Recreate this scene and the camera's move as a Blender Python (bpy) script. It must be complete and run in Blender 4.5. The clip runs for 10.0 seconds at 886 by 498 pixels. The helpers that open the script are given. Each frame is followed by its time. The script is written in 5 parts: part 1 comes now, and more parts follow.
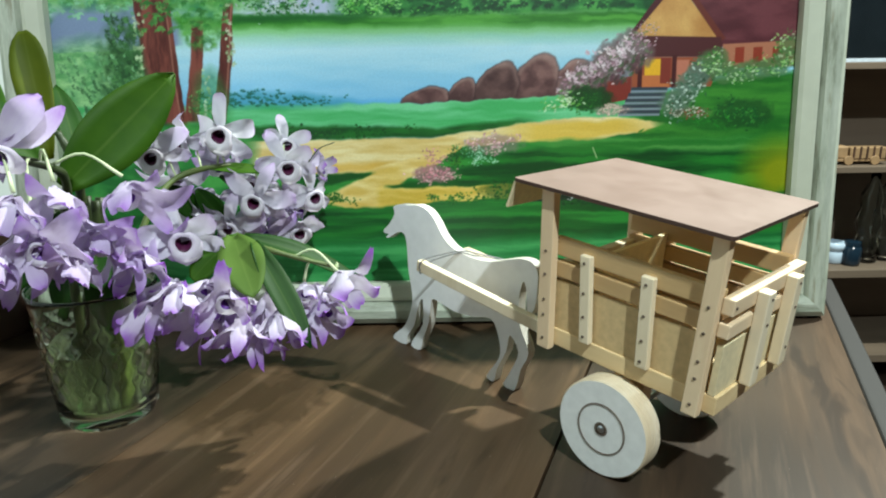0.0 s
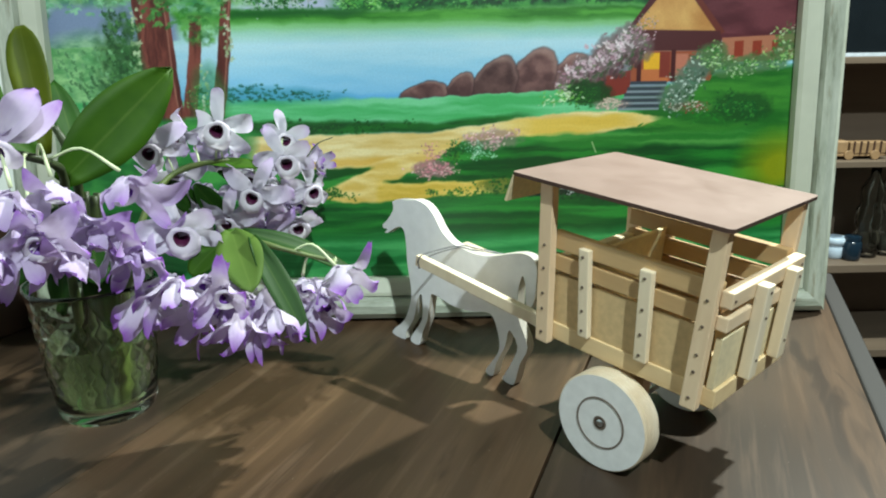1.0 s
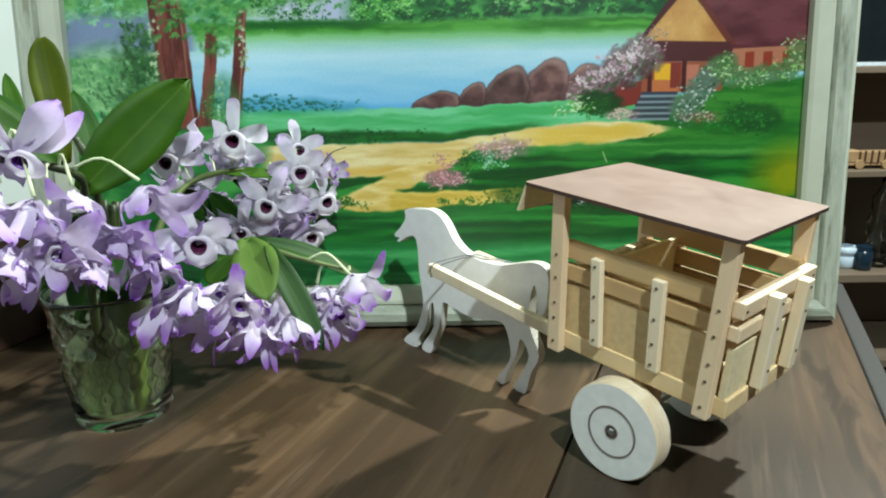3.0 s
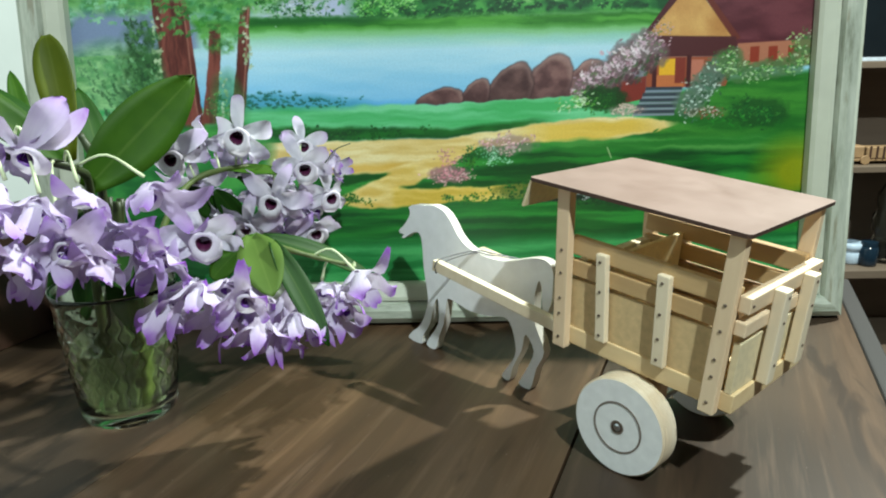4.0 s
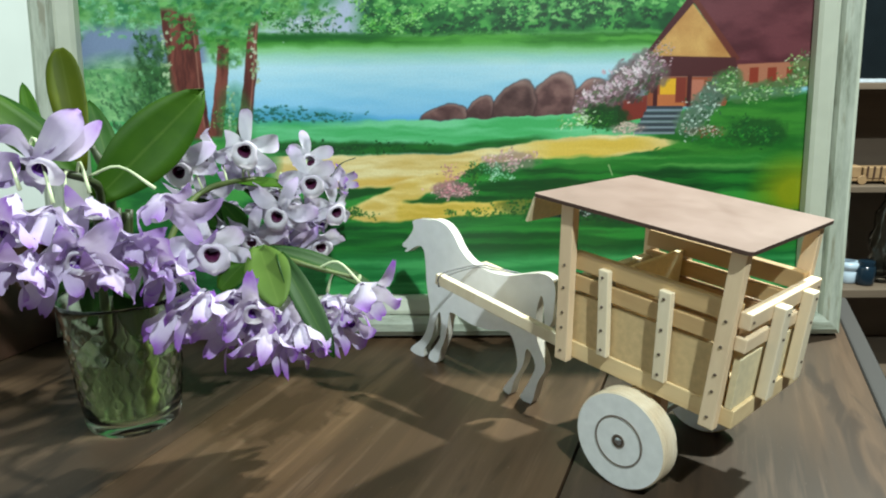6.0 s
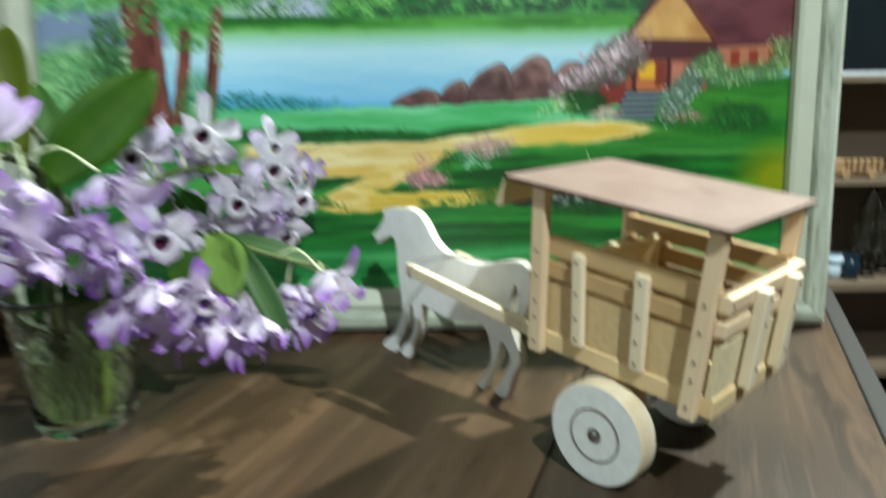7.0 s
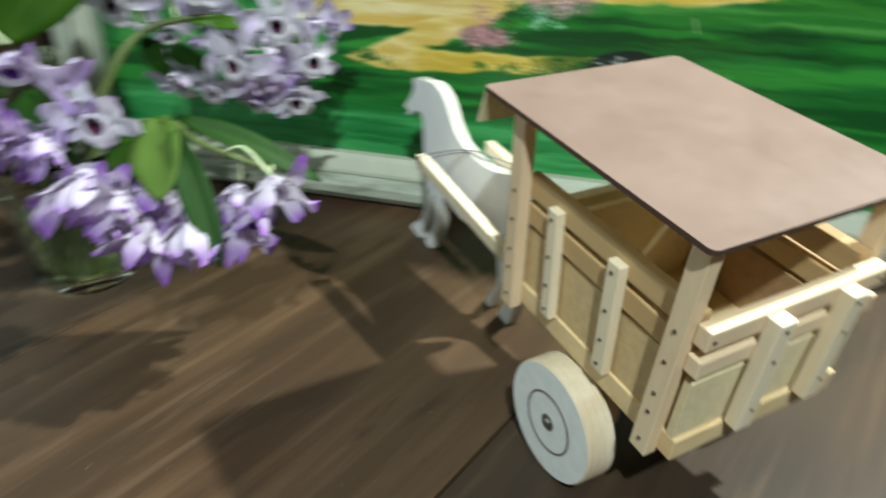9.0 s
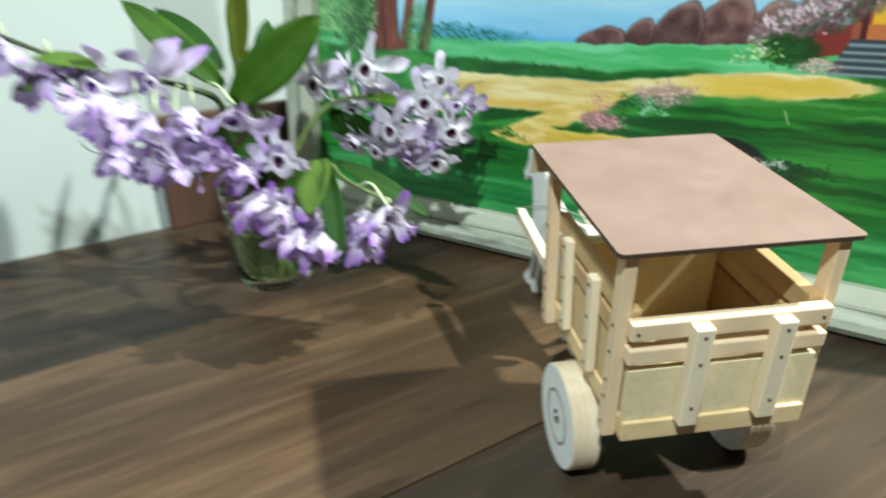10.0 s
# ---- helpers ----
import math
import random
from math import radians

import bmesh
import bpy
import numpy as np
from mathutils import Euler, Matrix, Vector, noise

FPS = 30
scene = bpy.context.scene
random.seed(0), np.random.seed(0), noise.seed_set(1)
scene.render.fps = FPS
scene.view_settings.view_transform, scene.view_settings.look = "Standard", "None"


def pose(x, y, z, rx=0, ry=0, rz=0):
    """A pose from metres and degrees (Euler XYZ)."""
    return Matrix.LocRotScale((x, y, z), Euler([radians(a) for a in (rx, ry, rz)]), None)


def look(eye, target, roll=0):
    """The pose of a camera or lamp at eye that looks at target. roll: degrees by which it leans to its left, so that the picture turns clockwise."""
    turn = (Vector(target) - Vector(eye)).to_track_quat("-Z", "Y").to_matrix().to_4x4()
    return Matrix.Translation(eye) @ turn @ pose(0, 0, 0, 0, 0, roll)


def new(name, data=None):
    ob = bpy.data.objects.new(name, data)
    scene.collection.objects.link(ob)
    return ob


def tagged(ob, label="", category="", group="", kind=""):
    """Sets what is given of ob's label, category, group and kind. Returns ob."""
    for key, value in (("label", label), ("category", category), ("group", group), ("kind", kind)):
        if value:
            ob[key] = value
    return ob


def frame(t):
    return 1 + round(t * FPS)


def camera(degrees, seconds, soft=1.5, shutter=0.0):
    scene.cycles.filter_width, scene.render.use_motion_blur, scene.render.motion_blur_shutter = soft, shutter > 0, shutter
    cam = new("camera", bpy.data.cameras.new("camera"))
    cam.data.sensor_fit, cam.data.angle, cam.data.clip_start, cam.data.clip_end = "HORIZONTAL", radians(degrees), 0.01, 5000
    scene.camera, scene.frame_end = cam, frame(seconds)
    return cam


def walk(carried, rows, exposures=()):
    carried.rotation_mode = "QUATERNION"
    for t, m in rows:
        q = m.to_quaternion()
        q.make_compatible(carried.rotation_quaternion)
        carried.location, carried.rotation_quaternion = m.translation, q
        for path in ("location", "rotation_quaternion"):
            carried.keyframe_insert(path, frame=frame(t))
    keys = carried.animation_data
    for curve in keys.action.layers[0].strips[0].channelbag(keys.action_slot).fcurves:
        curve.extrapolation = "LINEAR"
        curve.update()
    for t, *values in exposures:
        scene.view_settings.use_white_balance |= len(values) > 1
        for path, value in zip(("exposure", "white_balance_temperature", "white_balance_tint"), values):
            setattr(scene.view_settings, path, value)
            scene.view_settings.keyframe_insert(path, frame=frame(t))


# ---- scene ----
cam = camera(65.05, 10.0, soft=2.0, shutter=0.9)
PATH = [
    (0, (-0.1921, -0.4248, 1.0680), (-0.1779, 0.5377, 0.7973), -0.62),
    (0.5, (-0.1920, -0.4251, 1.0669), (-0.1811, 0.5377, 0.7970), -0.81),
    (1, (-0.1907, -0.4246, 1.0660), (-0.1770, 0.5366, 0.7905), -0.78),
    (1.5, (-0.1898, -0.4247, 1.0659), (-0.1773, 0.5364, 0.7898), -0.98),
    (2, (-0.1915, -0.4273, 1.0664), (-0.1937, 0.5351, 0.7947), -1.21),
    (2.5, (-0.1933, -0.4298, 1.0695), (-0.1894, 0.5347, 0.8057), -0.66),
    (4, (-0.1955, -0.4297, 1.0673), (-0.1988, 0.5337, 0.7993), -1.01),
    (4.5, (-0.1957, -0.4300, 1.0698), (-0.1941, 0.5339, 0.8036), -0.76),
    (5, (-0.1983, -0.4329, 1.0715), (-0.1968, 0.5340, 0.8163), -0.60),
    (6.5, (-0.2013, -0.4384, 1.0659), (-0.2009, 0.5330, 0.8287), -0.23),
    (6.8, (-0.1927, -0.4333, 1.0611), (-0.1933, 0.5404, 0.8329), -0.66),
    (7, (-0.1838, -0.4116, 1.0499), (-0.1669, 0.5574, 0.8036), -0.53),
    (7.2, (-0.1664, -0.3756, 1.0369), (-0.1337, 0.5789, 0.7404), -1.55),
    (7.5, (-0.1423, -0.3082, 1.0431), (-0.1341, 0.6395, 0.7238), -1.83),
    (7.7, (-0.1199, -0.2984, 1.0714), (-0.1989, 0.6406, 0.7368), -4.45),
    (7.8, (-0.1139, -0.3072, 1.0924), (-0.1939, 0.6250, 0.7395), -4.04),
    (8, (-0.1160, -0.3211, 1.1250), (-0.1456, 0.5713, 0.6748), -1.60),
    (8.2, (-0.1182, -0.3393, 1.1416), (-0.1874, 0.5327, 0.6570), -2.19),
    (8.5, (-0.1040, -0.3153, 1.1223), (-0.1723, 0.5564, 0.6370), -0.83),
    (8.7, (-0.0937, -0.2873, 1.1056), (-0.1780, 0.5711, 0.5996), 1.55),
    (9, (-0.0485, -0.2681, 1.0979), (-0.2697, 0.5609, 0.5842), 0.61),
    (9.2, (-0.0170, -0.2814, 1.0963), (-0.3453, 0.5321, 0.6163), 1.83),
    (9.5, (0.0517, -0.3000, 1.0888), (-0.3695, 0.4973, 0.6565), 2.33),
    (10, (0.1128, -0.3489, 1.1087), (-0.4148, 0.4056, 0.7182), -1.49),
]
walk(cam, [(t, look(eye, target, roll)) for t, eye, target, roll in PATH], exposures=((0, -0.13), (5, -0.1), (6.5, -0.05), (7.5, -0.2), (8, -0.25), (8.4, -0.17), (8.7, -0.17), (9.0, -0.26), (9.4, 0.0), (10, 0.0)))

# ---- world, lamps, exposure ----
TOP = 0.75  # table top
world = bpy.data.worlds.new("room_air")
scene.world = world
world.use_nodes = True
world.node_tree.nodes["Background"].inputs[0].default_value = (0.75, 0.85, 1.0, 1)
world.node_tree.nodes["Background"].inputs[1].default_value = 0.0006


def lamp(name, eye, target, size, watts, colour):
    data = bpy.data.lights.new(name, "AREA")
    data.shape, data.size, data.energy, data.color = "DISK", size, watts, colour
    ob = new(name, data)
    ob.matrix_world = look(eye, target)
    return ob


# ceiling lamp beyond the picture's end, and the one behind the viewer
lamp("ceiling_lamp_far", (1.108, 0.827, 2.6), (0.0, 0.1, 0.75), 0.075, 126, (0.90, 1.0, 0.925))
lamp("ceiling_lamp_near", (0.31, -1.25, 2.66), (-0.2, 0.2, 0.8), 0.07, 62, (0.835, 0.98, 0.975))


# ---- materials ----
def lin(r, g, b):
    """A colour from 0..255 to scene-linear."""
    f = lambda c: (c / 255 / 12.92) if c <= 10 else ((c / 255 + 0.055) / 1.055) ** 2.4
    return (f(r), f(g), f(b), 1.0)


def material(name, rough=0.6, metal=0.0, spec=0.5):
    m = bpy.data.materials.new(name)
    m.use_nodes = True
    b = m.node_tree.nodes["Principled BSDF"]
    b.inputs["Roughness"].default_value = rough
    b.inputs["Metallic"].default_value = metal
    b.inputs["Specular IOR Level"].default_value = spec
    return m, m.node_tree, b


def node(tree, kind, **inputs):
    n = tree.nodes.new(kind)
    for k, v in inputs.items():
        n.inputs[k.replace("_", " ")].default_value = v
    return n


def ramp(tree, fac, *stops):
    n = tree.nodes.new("ShaderNodeValToRGB")
    while len(n.color_ramp.elements) < len(stops):
        n.color_ramp.elements.new(0.5)
    for e, (p, c) in zip(n.color_ramp.elements, stops):
        e.position, e.color = p, c
    tree.links.new(fac, n.inputs[0])
    return n.outputs[0]


def coords(tree, scale=(1, 1, 1), turn=(0, 0, 0), random_shift=False, kind="Object"):
    tc = tree.nodes.new("ShaderNodeTexCoord")
    mp = tree.nodes.new("ShaderNodeMapping")
    mp.inputs["Scale"].default_value, mp.inputs["Rotation"].default_value = scale, turn
    tree.links.new(tc.outputs[kind], mp.inputs["Vector"])
    if random_shift:
        oi = tree.nodes.new("ShaderNodeObjectInfo")
        mul = tree.nodes.new("ShaderNodeMath")
        mul.operation, mul.inputs[1].default_value = "MULTIPLY", 37.0
        tree.links.new(oi.outputs["Random"], mul.inputs[0])
        tree.links.new(mul.outputs[0], mp.inputs["Location"])
    return mp.outputs[0]


def bump(tree, bsdf, height, strength=0.2, distance=0.001):
    n = tree.nodes.new("ShaderNodeBump")
    n.inputs["Strength"].default_value, n.inputs["Distance"].default_value = strength, distance
    tree.links.new(height, n.inputs["Height"])
    tree.links.new(n.outputs[0], bsdf.inputs["Normal"])


def mix(tree, fac, a, b, mode="MIX"):
    n = tree.nodes.new("ShaderNodeMix")
    n.data_type, n.blend_type = "RGBA", mode
    if isinstance(fac, float):
        n.inputs[0].default_value = fac
    else:
        tree.links.new(fac, n.inputs[0])
    for slot, v in ((6, a), (7, b)):
        if isinstance(v, tuple):
            n.inputs[slot].default_value = v
        else:
            tree.links.new(v, n.inputs[slot])
    return n.outputs[2]


def wood(name, light, dark, scale, stretch, rough=0.55, turn=(0, 0, 0), relief=0.15, vary=0.25, kind="Object"):
    """Grained wood: long noise along one axis, fine pores and slow stains."""
    m, t, b = material(name, rough)
    v = coords(t, tuple(scale * s for s in stretch), turn, True, kind)
    grain = node(t, "ShaderNodeTexNoise", Scale=1.0, Detail=6.0, Roughness=0.62, Distortion=0.6)
    t.links.new(v, grain.inputs["Vector"])
    c = ramp(t, grain.outputs[0], (0.3, dark), (0.7, light))
    slow = node(t, "ShaderNodeTexNoise", Scale=0.22, Detail=2.0)
    t.links.new(v, slow.inputs["Vector"])
    c = mix(t, vary, c, ramp(t, slow.outputs[0], (0.35, dark), (0.65, light)))
    t.links.new(c, b.inputs["Base Color"])
    bump(t, b, grain.outputs[0], relief, 0.0006)
    return m


def plain(name, colour, rough=0.5, metal=0.0, spotted=0.12, scale=60.0, relief=0.1):
    m, t, b = material(name, rough, metal)
    v = coords(t, random_shift=True)
    n = node(t, "ShaderNodeTexNoise", Scale=scale, Detail=4.0)
    t.links.new(v, n.inputs["Vector"])
    lo = tuple(c * (1 - spotted) for c in colour[:3]) + (1,)
    hi = tuple(min(1, c * (1 + spotted)) for c in colour[:3]) + (1,)
    t.links.new(ramp(t, n.outputs[0], (0.3, lo), (0.7, hi)), b.inputs["Base Color"])
    if relief:
        bump(t, b, n.outputs[0], relief, 0.0004)
    return m


def glass(name, tint=(1, 1, 1, 1), rough=0.02, ior=1.5):
    m, t, b = material(name, rough)
    b.inputs["Base Color"].default_value = tint
    b.inputs["Transmission Weight"].default_value = 1.0
    b.inputs["IOR"].default_value = ior
    return m, t, b


PINE = wood("pine", lin(236, 212, 178), lin(210, 176, 138), 30, (1.0, 1.0, 0.12), 0.6)
PINE_LONG = wood("pine_along", lin(232, 206, 160), lin(206, 172, 122), 30, (1.0, 0.12, 1.0), 0.6)
PINE_CROSS = wood("pine_across", lin(240, 220, 190), lin(216, 184, 146), 30, (0.12, 1.0, 1.0), 0.6)
PINE_PALE = wood("pine_pale", lin(240, 226, 200), lin(218, 196, 160), 28, (1.0, 1.0, 0.12), 0.6)
PINE_BROWN = wood("pine_brown", lin(204, 172, 124), lin(172, 136, 92), 30, (1.0, 0.12, 1.0), 0.6, vary=0.4)
FIBRE = plain("fibreboard_raw", lin(202, 174, 128), 0.75, 0, 0.10, 180)
FIBRE_PALE = plain("fibreboard_pale", lin(218, 202, 164), 0.75, 0, 0.08, 180)
FIBRE_LIGHT = plain("fibreboard_light", lin(244, 226, 182), 0.75, 0, 0.06, 180)
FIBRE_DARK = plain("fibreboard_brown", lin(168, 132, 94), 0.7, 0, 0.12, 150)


def roof_board():
    """Smooth hardboard, slightly blotched and scuffed."""
    m, t, b = material("roof_board", 0.5, 0.0, 0.4)
    v = coords(t, (1, 1, 1))
    n = node(t, "ShaderNodeTexNoise", Scale=22.0, Detail=6.0, Roughness=0.65)
    t.links.new(v, n.inputs["Vector"])
    c = ramp(t, n.outputs[0], (0.32, lin(126, 102, 92)), (0.5, lin(131, 107, 97)), (0.7, lin(136, 112, 102)))
    n2 = node(t, "ShaderNodeTexNoise", Scale=9.0, Detail=3.0, Distortion=1.5)
    t.links.new(v, n2.inputs["Vector"])
    c = mix(t, ramp(t, n2.outputs[0], (0.52, (0, 0, 0, 1)), (0.72, (0.2, 0.2, 0.2, 1))), c, lin(140, 117, 107))
    n3 = node(t, "ShaderNodeTexNoise", Scale=70.0, Detail=2.0)
    t.links.new(coords(t, (0.3, 1, 1), (0, 0, 0.5)), n3.inputs["Vector"])
    c = mix(t, ramp(t, n3.outputs[0], (0.70, (0, 0, 0, 1)), (0.78, (0.4, 0.4, 0.4, 1))), c, lin(112, 90, 80))
    t.links.new(c, b.inputs["Base Color"])
    t.links.new(ramp(t, n.outputs[0], (0.3, (0.42, 0.42, 0.42, 1)), (0.7, (0.62, 0.62, 0.62, 1))), b.inputs["Roughness"])
    bump(t, b, n.outputs[0], 0.07, 0.0006)
    return m


ROOF = roof_board()
ROOF_EDGE = plain("roof_edge", lin(70, 48, 38), 0.8)
WHITE_WOOD = plain("white_primed_board", lin(246, 246, 248), 0.55, 0, 0.04, 90)
CUT_EDGE = plain("whitened_cut_edge", lin(208, 202, 192), 0.65, 0, 0.06, 120)
WHEEL_WOOD = wood("wheel_board", lin(228, 214, 190), lin(204, 180, 146), 40, (0.3, 1, 1), 0.6, vary=0.1)
WHEEL_FACE = plain("wheel_face", lin(232, 232, 230), 0.6, 0, 0.05, 120)
PENCIL = plain("pencil_line", lin(120, 108, 98), 0.8)
NAIL = plain("nail_steel", lin(110, 96, 84), 0.45, 0.7)
STEEL = plain("steel", lin(190, 195, 200), 0.28, 1.0)
WIRE = plain("dark_wire", lin(120, 118, 122), 0.5, 0.3)


# ---- mesh helpers ----
def empty(name, m, label, category, group="", kind=""):
    ob = new(name)
    ob.empty_display_size = 0.02
    ob.matrix_world = m
    return tagged(ob, label, category, group, kind)


def mesh_of(name, bm, mat, smooth=False):
    me = bpy.data.meshes.new(name)
    bm.normal_update()
    bm.to_mesh(me)
    bm.free()
    for mm in mat if isinstance(mat, (list, tuple)) else (mat,):
        me.materials.append(mm)
    if smooth:
        me.polygons.foreach_set("use_smooth", [True] * len(me.polygons))
    return me


def part(name, bm, mat, parent=None, label="", m=None, smooth=False):
    """One mesh object from a bmesh (or ready mesh data), under a thing or a part."""
    me = bm if isinstance(bm, bpy.types.Mesh) else mesh_of(name, bm, mat, smooth)
    ob = new(name, me)
    if parent is not None:
        ob.parent = parent
    if m is not None:
        ob.matrix_local = m
    if label:
        ob["label"] = label
    return ob


def box(lo, hi, bevel=0.0008, bm=None, m=None, segments=1):
    bm = bm or bmesh.new()
    lo, hi = Vector(lo), Vector(hi)
    mat = Matrix.Translation((lo + hi) / 2) @ Matrix.Diagonal((*(hi - lo), 1))
    made = bmesh.ops.create_cube(bm, size=1, matrix=(m @ mat) if m else mat)["verts"]
    if bevel:
        edges = {e for v in made for e in v.link_edges}
        bmesh.ops.bevel(bm, geom=list(edges), offset=bevel, segments=segments, affect="EDGES", profile=0.6)
    return bm


def tube(points, radii, sides=8, bm=None, caps=True):
    """A tapered tube along points."""
    bm = bm or bmesh.new()
    pts = [Vector(p) for p in points]
    rings, up = [], Vector((0.31, 0.22, 0.93)).normalized()
    for i, p in enumerate(pts):
        d = (pts[min(i + 1, len(pts) - 1)] - pts[max(i - 1, 0)]).normalized()
        a = d.cross(up)
        a = a.normalized() if a.length > 1e-4 else d.orthogonal().normalized()
        b = d.cross(a)
        r = radii[i] if isinstance(radii, (list, tuple)) else radii
        rings.append([bm.verts.new(p + r * (math.cos(k * math.tau / sides) * a + math.sin(k * math.tau / sides) * b)) for k in range(sides)])
    for p, q in zip(rings, rings[1:]):
        for k in range(sides):
            bm.faces.new((p[k], p[(k + 1) % sides], q[(k + 1) % sides], q[k]))
    if caps:
        bm.faces.new(rings[0][::-1])
        bm.faces.new(rings[-1])
    return bm


def lathe(profile, sides=48, bm=None, m=None):
    """Turns (radius, height) pairs round the z axis; a zero radius closes an end."""
    bm = bm or bmesh.new()
    m = m or Matrix()
    rings = []
    for r, z in profile:
        if r < 1e-6:
            rings.append([bm.verts.new(m @ Vector((0, 0, z)))])
        else:
            rings.append([bm.verts.new(m @ Vector((r * math.cos(k * math.tau / sides), r * math.sin(k * math.tau / sides), z))) for k in range(sides)])
    for p, q in zip(rings, rings[1:]):
        for k in range(sides):
            n = (k + 1) % sides
            f = [p[k % len(p)], p[n % len(p)], q[n % len(q)], q[k % len(q)]]
            f = list(dict.fromkeys(f))
            if len(f) > 2:
                bm.faces.new(f)
    return bm


def bezier(p, n):
    """Points on a curve through a control polygon (Catmull-Rom)."""
    p = [Vector(q) for q in p]
    p = [2 * p[0] - p[1], *p, 2 * p[-1] - p[-2]]
    out = []
    for i in range(1, len(p) - 2):
        for k in range(n):
            t = k / n
            a, b, c, d = p[i - 1 : i + 3]
            out.append(0.5 * (2 * b + (c - a) * t + (2 * a - 5 * b + 4 * c - d) * t * t + (3 * b - a - 3 * c + d) * t**3))
    return out + [p[-2]]


# ---- the room ----
AXIS = pose(0, 0, 0, 0, 0, -22)  # the table and the wall stand askew to the picture
WALL = plain("white_wall_paint", lin(172, 180, 177), 0.85, 0, 0.03, 9, 0.15)
# DIM, CEIL and FLOOR: assumed room shell, darkened to keep bounced light low
DIM = plain("wall_darkened", lin(84, 76, 66), 0.9, 0, 0.04, 8, 0.1)
CEIL = plain("ceiling_darkened", lin(58, 56, 54), 0.9, 0, 0.02, 6, 0.05)
FLOOR = plain("floor_darkened", lin(56, 45, 38), 0.35, 0, 0.2, 5, 0.05)
DARK_WOOD = wood("dark_stained_wood", lin(84, 58, 44), lin(42, 27, 21), 9, (1.0, 1.0, 0.25), 0.5)


def slab(name, lo, hi, mat, label, m=None, bevel=0.0):
    ob = part(name, box(lo, hi, bevel), mat)
    if m is not None:
        ob.matrix_world = m
    return tagged(ob, label, name.split("_")[0], kind="structure")


slab("floor", (-2.6, -3.2, -0.1), (3.2, 3.4, 0.0), FLOOR, "plain unseen floor of the room, darkened to cut bounce light")
slab("ceiling", (-2.8, -3.4, 2.75), (3.4, 3.6, 2.85), CEIL, "plain unseen ceiling of the room, darkened to cut bounce light")
slab("wall_left", (-1.30, -3.2, 0.0), (-0.785, -0.095, 2.75), WALL, "white painted wall beside the table", AXIS)
slab("wall_recess", (-1.30, -0.095, 0.0), (-1.15, 1.9, 2.75), WALL, "white painted wall of the recess behind the table", AXIS)
slab("wall_back", (-1.4, 2.02, 0.0), (3.2, 2.16, 2.75), DIM, "plain wall behind the shelves, darkened to cut bounce light")
slab("wall_right", (3.05, -3.2, 0.0), (3.2, 2.02, 2.75), DIM, "plain unseen wall of the room, darkened to cut bounce light")
slab("wall_front", (-2.6, -3.3, 0.0), (3.2, -3.15, 2.75), DIM, "plain unseen wall of the room, darkened to cut bounce light")
slab("wall_panel", (-0.785, -0.095, TOP), (-0.768, 0.60, 0.912), DARK_WOOD, "dark stained wooden panel along the white wall", AXIS, 0.002)


# ---- the table ----
def table_wood(name, worn, tone):
    """Dark oiled boards: broad light and dark streaks along the grain, fine pores, old blotches. worn: share of tone,
    which puts lit patch, shade or sheen into the colour.
    """
    m, t, b = material(name, 0.45, 0.0, 0.25)
    v = coords(t, (16, 1.5, 16), (0, 0, 0.05), True)
    grain = node(t, "ShaderNodeTexNoise", Scale=1.0, Detail=7.0, Roughness=0.58, Distortion=0.7)
    t.links.new(v, grain.inputs["Vector"])
    c = ramp(t, grain.outputs[0], (0.32, lin(22, 15, 9)), (0.46, lin(44, 33, 24)), (0.57, lin(80, 60, 43)), (0.68, lin(115, 89, 67)))
    v1 = coords(t, (90, 5, 90), (0, 0, 0.05), True)
    pores = node(t, "ShaderNodeTexNoise", Scale=1.0, Detail=5.0, Roughness=0.6)
    t.links.new(v1, pores.inputs["Vector"])
    c = mix(t, ramp(t, pores.outputs[0], (0.40, (0.55, 0.55, 0.55, 1)), (0.55, (0, 0, 0, 1))), c, lin(39, 28, 18))
    c = mix(t, ramp(t, pores.outputs[0], (0.54, (0, 0, 0, 1)), (0.68, (0.5, 0.5, 0.5, 1))), c, lin(114, 92, 74))
    v2 = coords(t, (5, 1.4, 5), (0, 0, 0.2), True)
    cloud = node(t, "ShaderNodeTexNoise", Scale=1.0, Detail=3.0, Distortion=0.8)
    t.links.new(v2, cloud.inputs["Vector"])
    c = mix(t, 0.45, c, ramp(t, cloud.outputs[0], (0.40, lin(24, 17, 11)), (0.62, lin(86, 68, 52))))
    v3 = coords(t, (30, 5.5, 30), (0, 0, 0.15), False)
    spot = node(t, "ShaderNodeTexNoise", Scale=1.0, Detail=3.0, Distortion=0.8)
    t.links.new(v3, spot.inputs["Vector"])
    c = mix(t, ramp(t, spot.outputs[0], (0.56, (0, 0, 0, 1)), (0.63, (0.8, 0.8, 0.8, 1))), c, lin(29, 20, 13))
    dust = node(t, "ShaderNodeTexNoise", Scale=420.0, Detail=1.0)
    t.links.new(coords(t, (1, 1, 1)), dust.inputs["Vector"])
    c = mix(t, ramp(t, dust.outputs[0], (0.77, (0, 0, 0, 1)), (0.80, (0.6, 0.6, 0.6, 1))), c, lin(145, 135, 123))
    c = mix(t, worn, c, tone)
    t.links.new(c, b.inputs["Base Color"])
    t.links.new(ramp(t, grain.outputs[0], (0.3, (0.48, 0.48, 0.48, 1)), (0.7, (0.36, 0.36, 0.36, 1))), b.inputs["Roughness"])
    bump(t, b, pores.outputs[0], 0.05, 0.0005)
    return m


